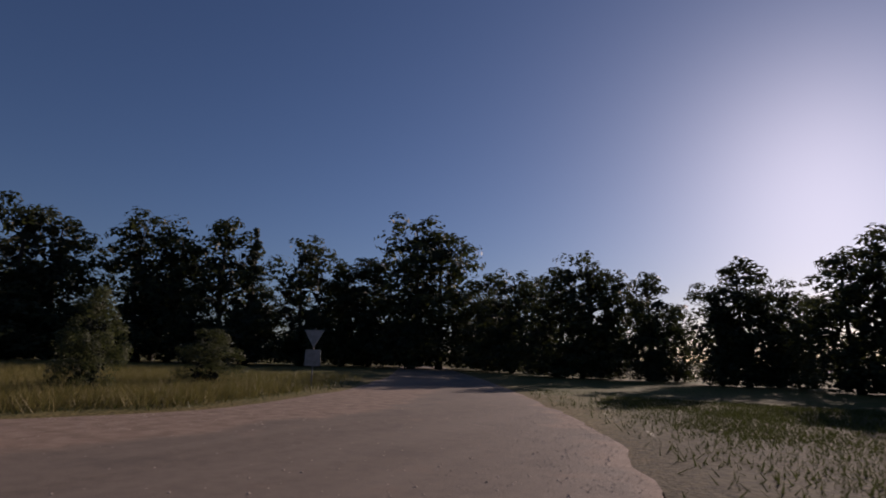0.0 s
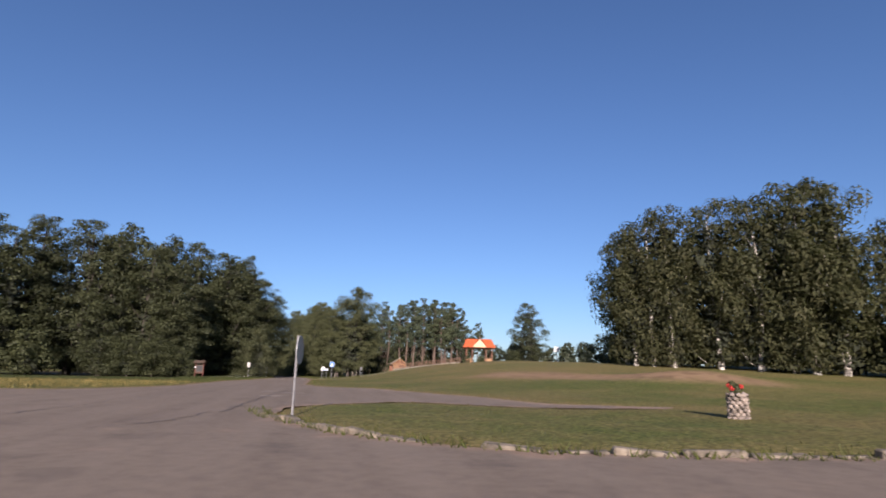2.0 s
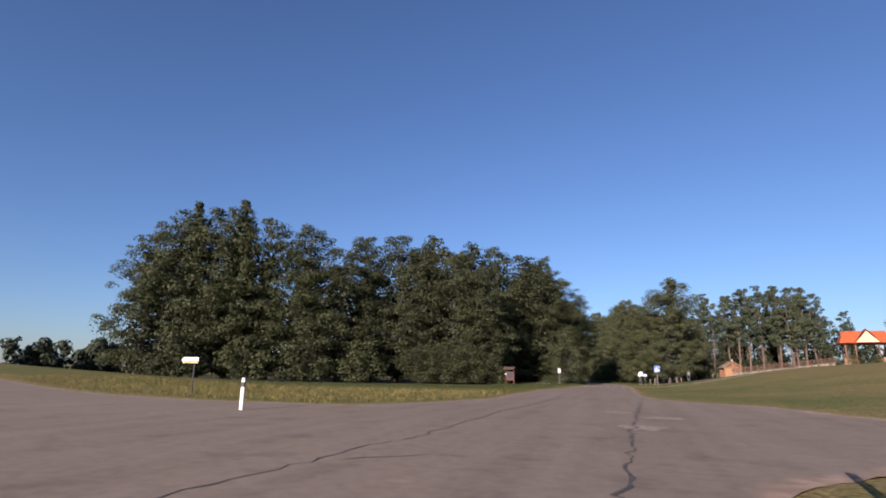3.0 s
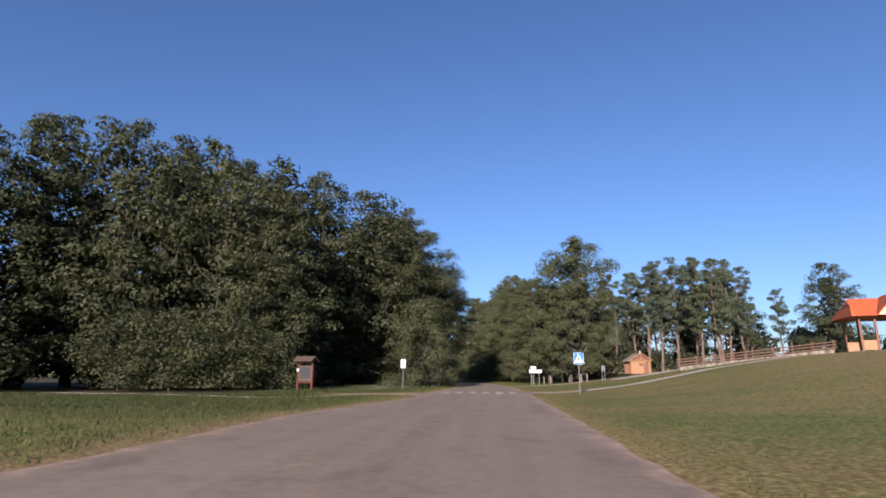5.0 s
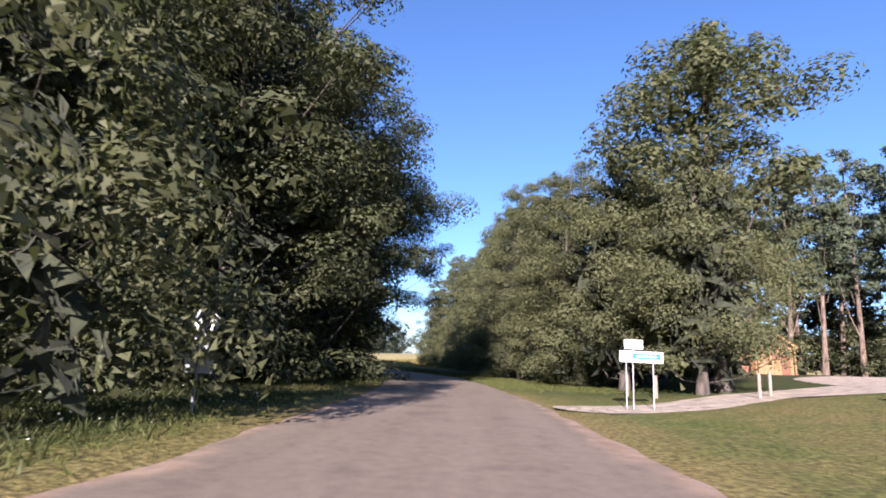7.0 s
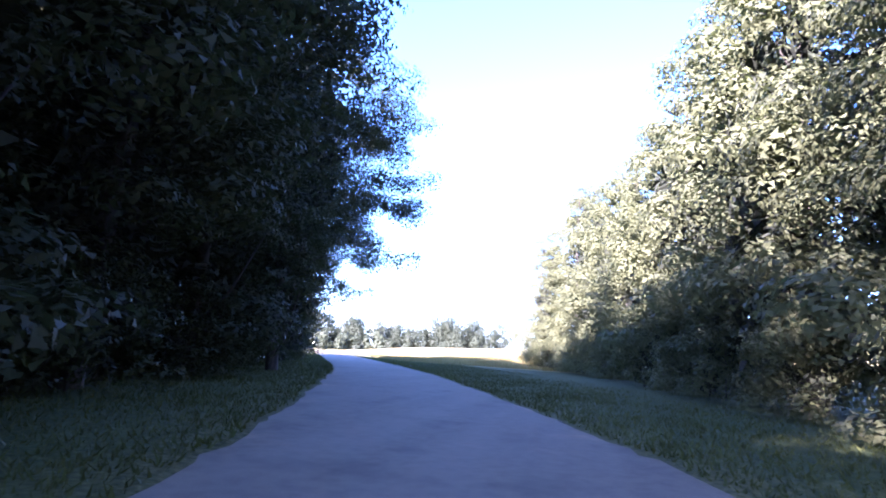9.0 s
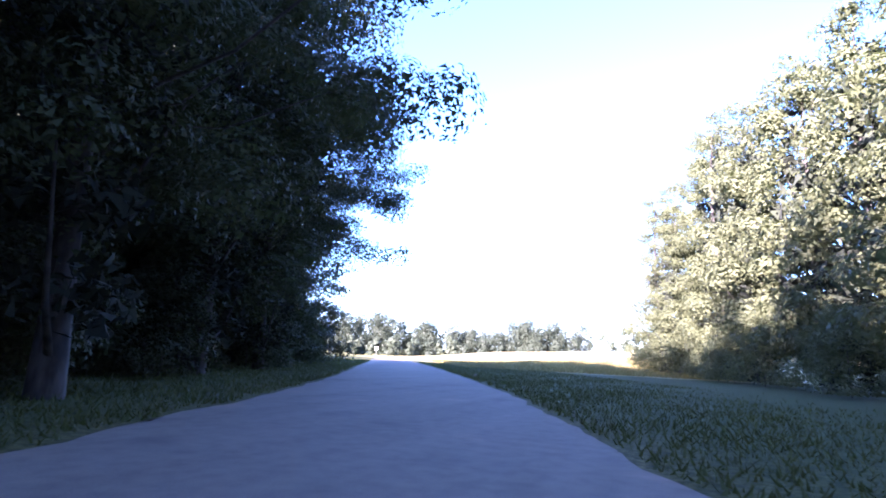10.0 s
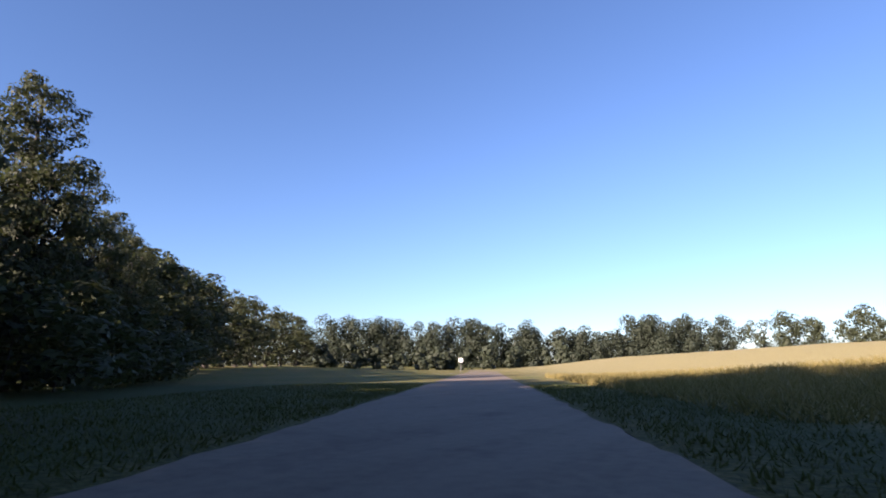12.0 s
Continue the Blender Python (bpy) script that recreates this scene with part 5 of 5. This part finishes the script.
def car(x, y, rz, mat, label):
    o = thing("parked_car", lay(x, y, 0.02, rz), label, "car", "distant cars")
    bm = bmesh.new()
    side = [(-2.1, 0.35), (2.1, 0.35), (2.15, 0.75), (1.2, 0.95), (0.6, 1.42), (-1.2, 1.45), (-1.9, 0.98), (-2.15, 0.85)]
    l1, r1 = [bm.verts.new((u, -0.82, w1)) for u, w1 in side], [bm.verts.new((u, 0.82, w1)) for u, w1 in side]
    bm.faces.new(l1)
    bm.faces.new(r1[::-1])
    for k in range(len(side)):
        bm.faces.new((l1[k], r1[k], r1[(k + 1) % len(side)], l1[(k + 1) % len(side)]))
    bmesh.ops.recalc_face_normals(bm, faces=bm.faces)
    part("body", bm, mat, o)
    for sy in (-0.83, 0.83):
        part("window", slab([(-1.5, 0.98), (0.95, 0.98), (0.5, 1.34), (-1.1, 1.36)], 0.02), GLASS, o).location = (0, sy, 0)
        for sx in (-1.3, 1.3):
            wheel = part("wheel", rod((sx, sy - 0.1, 0.32), (sx, sy + 0.1, 0.32), 0.32, sides=16), RUBBER, o)
            part("rim", rod((sx, sy - 0.11, 0.32), (sx, sy + 0.11, 0.32), 0.18, sides=12), STEEL, wheel)
    return o


car(-96, -58, 20, WHITE, "small white car on the far western road")
car(-88, -50, 15, SIGN_BACK, "small silver car on the far western road")

# ---- grass, weeds and gravel ----
def blades(name, pts, hts, width, seed, mat, label, category="grass"):
    """Thin leaning blades, three corners each."""
    r = np.random.default_rng(seed)
    n = len(pts)
    a = r.uniform(0, 2 * math.pi, n)
    z = height(pts[:, 0], pts[:, 1]) + 0.0
    base = np.stack([pts[:, 0], pts[:, 1], z], 1)
    side = np.stack([np.cos(a), np.sin(a), 0 * a], 1) * (width * r.uniform(0.6, 1.5, n))[:, None]
    lean = np.stack([r.normal(size=n), r.normal(size=n), np.zeros(n)], 1) * (hts * 0.6)[:, None]
    tip = base + lean + np.array([0, 0, 1]) * hts[:, None]
    co = np.stack([base - side, base + side, tip], 1)
    me = bpy.data.meshes.new(name)
    me.vertices.add(3 * n)
    me.vertices.foreach_set("co", co.astype(np.float32).ravel())
    me.loops.add(3 * n)
    me.loops.foreach_set("vertex_index", np.arange(3 * n, dtype=np.int32))
    me.polygons.add(n)
    me.polygons.foreach_set("loop_start", np.arange(0, 3 * n, 3, dtype=np.int32))
    me.update(calc_edges=True)
    me.materials.append(mat)
    return tagged(part(name, me, mat), label, category, kind="stuff")


def scatter(seed, n, x0, x1, y0, y1, keep):
    r = np.random.default_rng(seed)
    pts = np.stack([r.uniform(x0, x1, n), r.uniform(y0, y1, n)], 1)
    return pts[keep(pts[:, 0], pts[:, 1], r)]


def verge(x, y, r):
    d = road_sdf(x, y)
    return (d > -0.12) & (r.uniform(size=len(x)) < np.exp(-np.clip(d, 0, 30) / 2.4) * smooth(d, 0.0, 1.3))


pts = np.concatenate([scatter(1, 170000, -22, 46, -122, -36, verge), scatter(2, 150000, -14, 12, -36, 40, verge), scatter(3, 300000, -52, 4, 40, 136, verge)])
r3 = np.random.default_rng(4)
mown = np.where((pts[:, 0] > 3) & (pts[:, 1] > -90) & (pts[:, 1] < 36), 0.4, 1.0)
blades("verge_grass", pts, r3.uniform(0.05, 0.2, len(pts)) * mown, 0.016, 5, GRASS, "short green grass blades along the road edges")


def meadow(x, y, r):
    d = road_sdf(x, y)
    return (d > 0.7) & (r.uniform(size=len(x)) < np.clip((d - 0.5) / 1.5, 0, 1))


pts = scatter(16, 90000, -15, 0, -119, -97, lambda x, y, r: (road_sdf(x, y) > 0.8) & (r.uniform(size=len(x)) < smooth(road_sdf(x, y), 0.6, 4)))
blades("rank_grass", pts, r3.uniform(0.05, 0.16, len(pts)), 0.013, 17, GRASS, "uneven dark green grass south of the junction")
pts = np.concatenate([scatter(6, 50000, 8, 46, -124, -93, meadow), scatter(61, 70000, 8, 22, -112, -94, meadow)])
blades("meadow_grass", pts, r3.uniform(0.2, 0.58, len(pts)), 0.0105, 7, HAY, "tall ripe yellow-green meadow grass", "tall grass")
# weeds and bank grass take the blade colour darkened for the bank's shade
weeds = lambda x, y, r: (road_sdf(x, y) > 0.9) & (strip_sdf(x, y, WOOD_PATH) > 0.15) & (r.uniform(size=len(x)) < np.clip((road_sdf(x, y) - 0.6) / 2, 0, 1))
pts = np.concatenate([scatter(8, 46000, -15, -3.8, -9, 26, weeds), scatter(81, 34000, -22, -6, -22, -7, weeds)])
blades("weeds", pts, r3.uniform(0.08, 0.3, len(pts)) * np.where(pts[:, 1] < -7, 0.55, 1.0), 0.016, 9, SHADED_BLADE, "tall rank weeds on the shaded verge", "weeds")
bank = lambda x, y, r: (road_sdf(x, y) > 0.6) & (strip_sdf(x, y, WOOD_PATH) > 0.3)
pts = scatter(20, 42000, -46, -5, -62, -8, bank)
blades("bank_grass", pts, r3.uniform(0.07, 0.2, len(pts)), 0.018, 21, SHADED_BLADE, "tall green grass before the wood", "tall grass")
pts = scatter(22, 16000, -46, -5, -62, -36, bank)
blades("ripe_bank_grass", pts, r3.uniform(0.12, 0.32, len(pts)), 0.013, 23, HAY, "ripe yellow grass before the wood", "tall grass")
pts = scatter(10, 1100, -11, -4.0, -3, 24, weeds)
z = height(pts[:, 0], pts[:, 1]) + r3.uniform(0.14, 0.36, len(pts))
fl_pos = np.stack([pts[:, 0], pts[:, 1], z], 1)
tagged(part("weed_flowers", leaf_sheet("weed_flowers", fl_pos, r3.normal(size=(len(pts), 3)) * 0.3 + np.array([0, 0, 1]), r3.uniform(0.025, 0.05, len(pts)), r3, BLOSSOM, 1.0), BLOSSOM), "white umbel flowers among the roadside weeds", "wildflowers", kind="stuff")
pts = scatter(11, 60000, -62, 0, 122, 160, lambda x, y, r: main_right(x, y) > 6.5)
blades("field_grass", pts, r3.uniform(0.3, 0.6, len(pts)), 0.03, 12, HAY, "ripe pale grass at the field's edge", "tall grass")
pts = np.concatenate([scatter(31, 110000, -58, -4, 100, 140, lambda x, y, r: (np.abs(main_right(x, y)) > 3.3) & (np.abs(main_right(x, y)) < 14)),
                      scatter(35, 260000, -38, 12, 38, 100, lambda x, y, r: (road_sdf(x, y) > 0.1) & (r.uniform(size=len(x)) > smooth(np.abs(main_right(x, y)), 5, 14)))])
blades("shaded_grass", pts, r3.uniform(0.05, 0.16, len(pts)), 0.02, 32, GRASS, "thick green grass on the shaded verges")
kerb_grass = lambda x, y, r: np.abs(strip_sdf(x, y, [(a, b, 0.1) for a, b in KERB_LINE])) < 0.16
pts = scatter(33, 22000, 2.5, 24, -87, -75, kerb_grass)
blades("kerb_grass", pts, r3.uniform(0.06, 0.2, len(pts)), 0.014, 34, GRASS, "grass tufts growing between the kerb stones")

gp = scatter(13, 28000, -4, 26, -112, -92, lambda x, y, r: (road_sdf(x, y) < -0.05) & (r.uniform(size=len(x)) < np.exp(road_sdf(x, y) / 1.9)))
r4 = np.random.default_rng(14)
cube = np.array([(-1, -1, 0), (1, -1, 0), (1, 1, 0), (-1, 1, 0), (0.1, -0.1, 1.2)])
s4 = r4.uniform(0.004, 0.008, len(gp)) * r4.uniform(0.8, 2.2, len(gp))
co = cube[None] * s4[:, None, None] * r4.uniform(0.7, 1.3, (len(gp), 5, 3)) + np.stack([gp[:, 0], gp[:, 1], height(gp[:, 0], gp[:, 1])], 1)[:, None]
tris = np.array([(0, 1, 4), (1, 2, 4), (2, 3, 4), (3, 0, 4)])
gme = bpy.data.meshes.new("gravel")
gme.vertices.add(5 * len(gp))
gme.vertices.foreach_set("co", co.astype(np.float32).ravel())
fill_faces(gme, (tris[None] + (np.arange(len(gp)) * 5)[:, None, None]).reshape(-1, 3))
gme.materials.append(SANDY)
tagged(part("gravel", gme, SANDY), "loose gravel stones scattered over the road shoulder", "gravel", kind="stuff")
st = tagged(part("roadside_stone", stone, FIELDSTONE), "single pale stone lying in the shaded grass", "stone")
st.matrix_world = lay(-19.3, 100.2, 0.06) @ Matrix.Diagonal((0.12, 0.09, 0.08, 1))
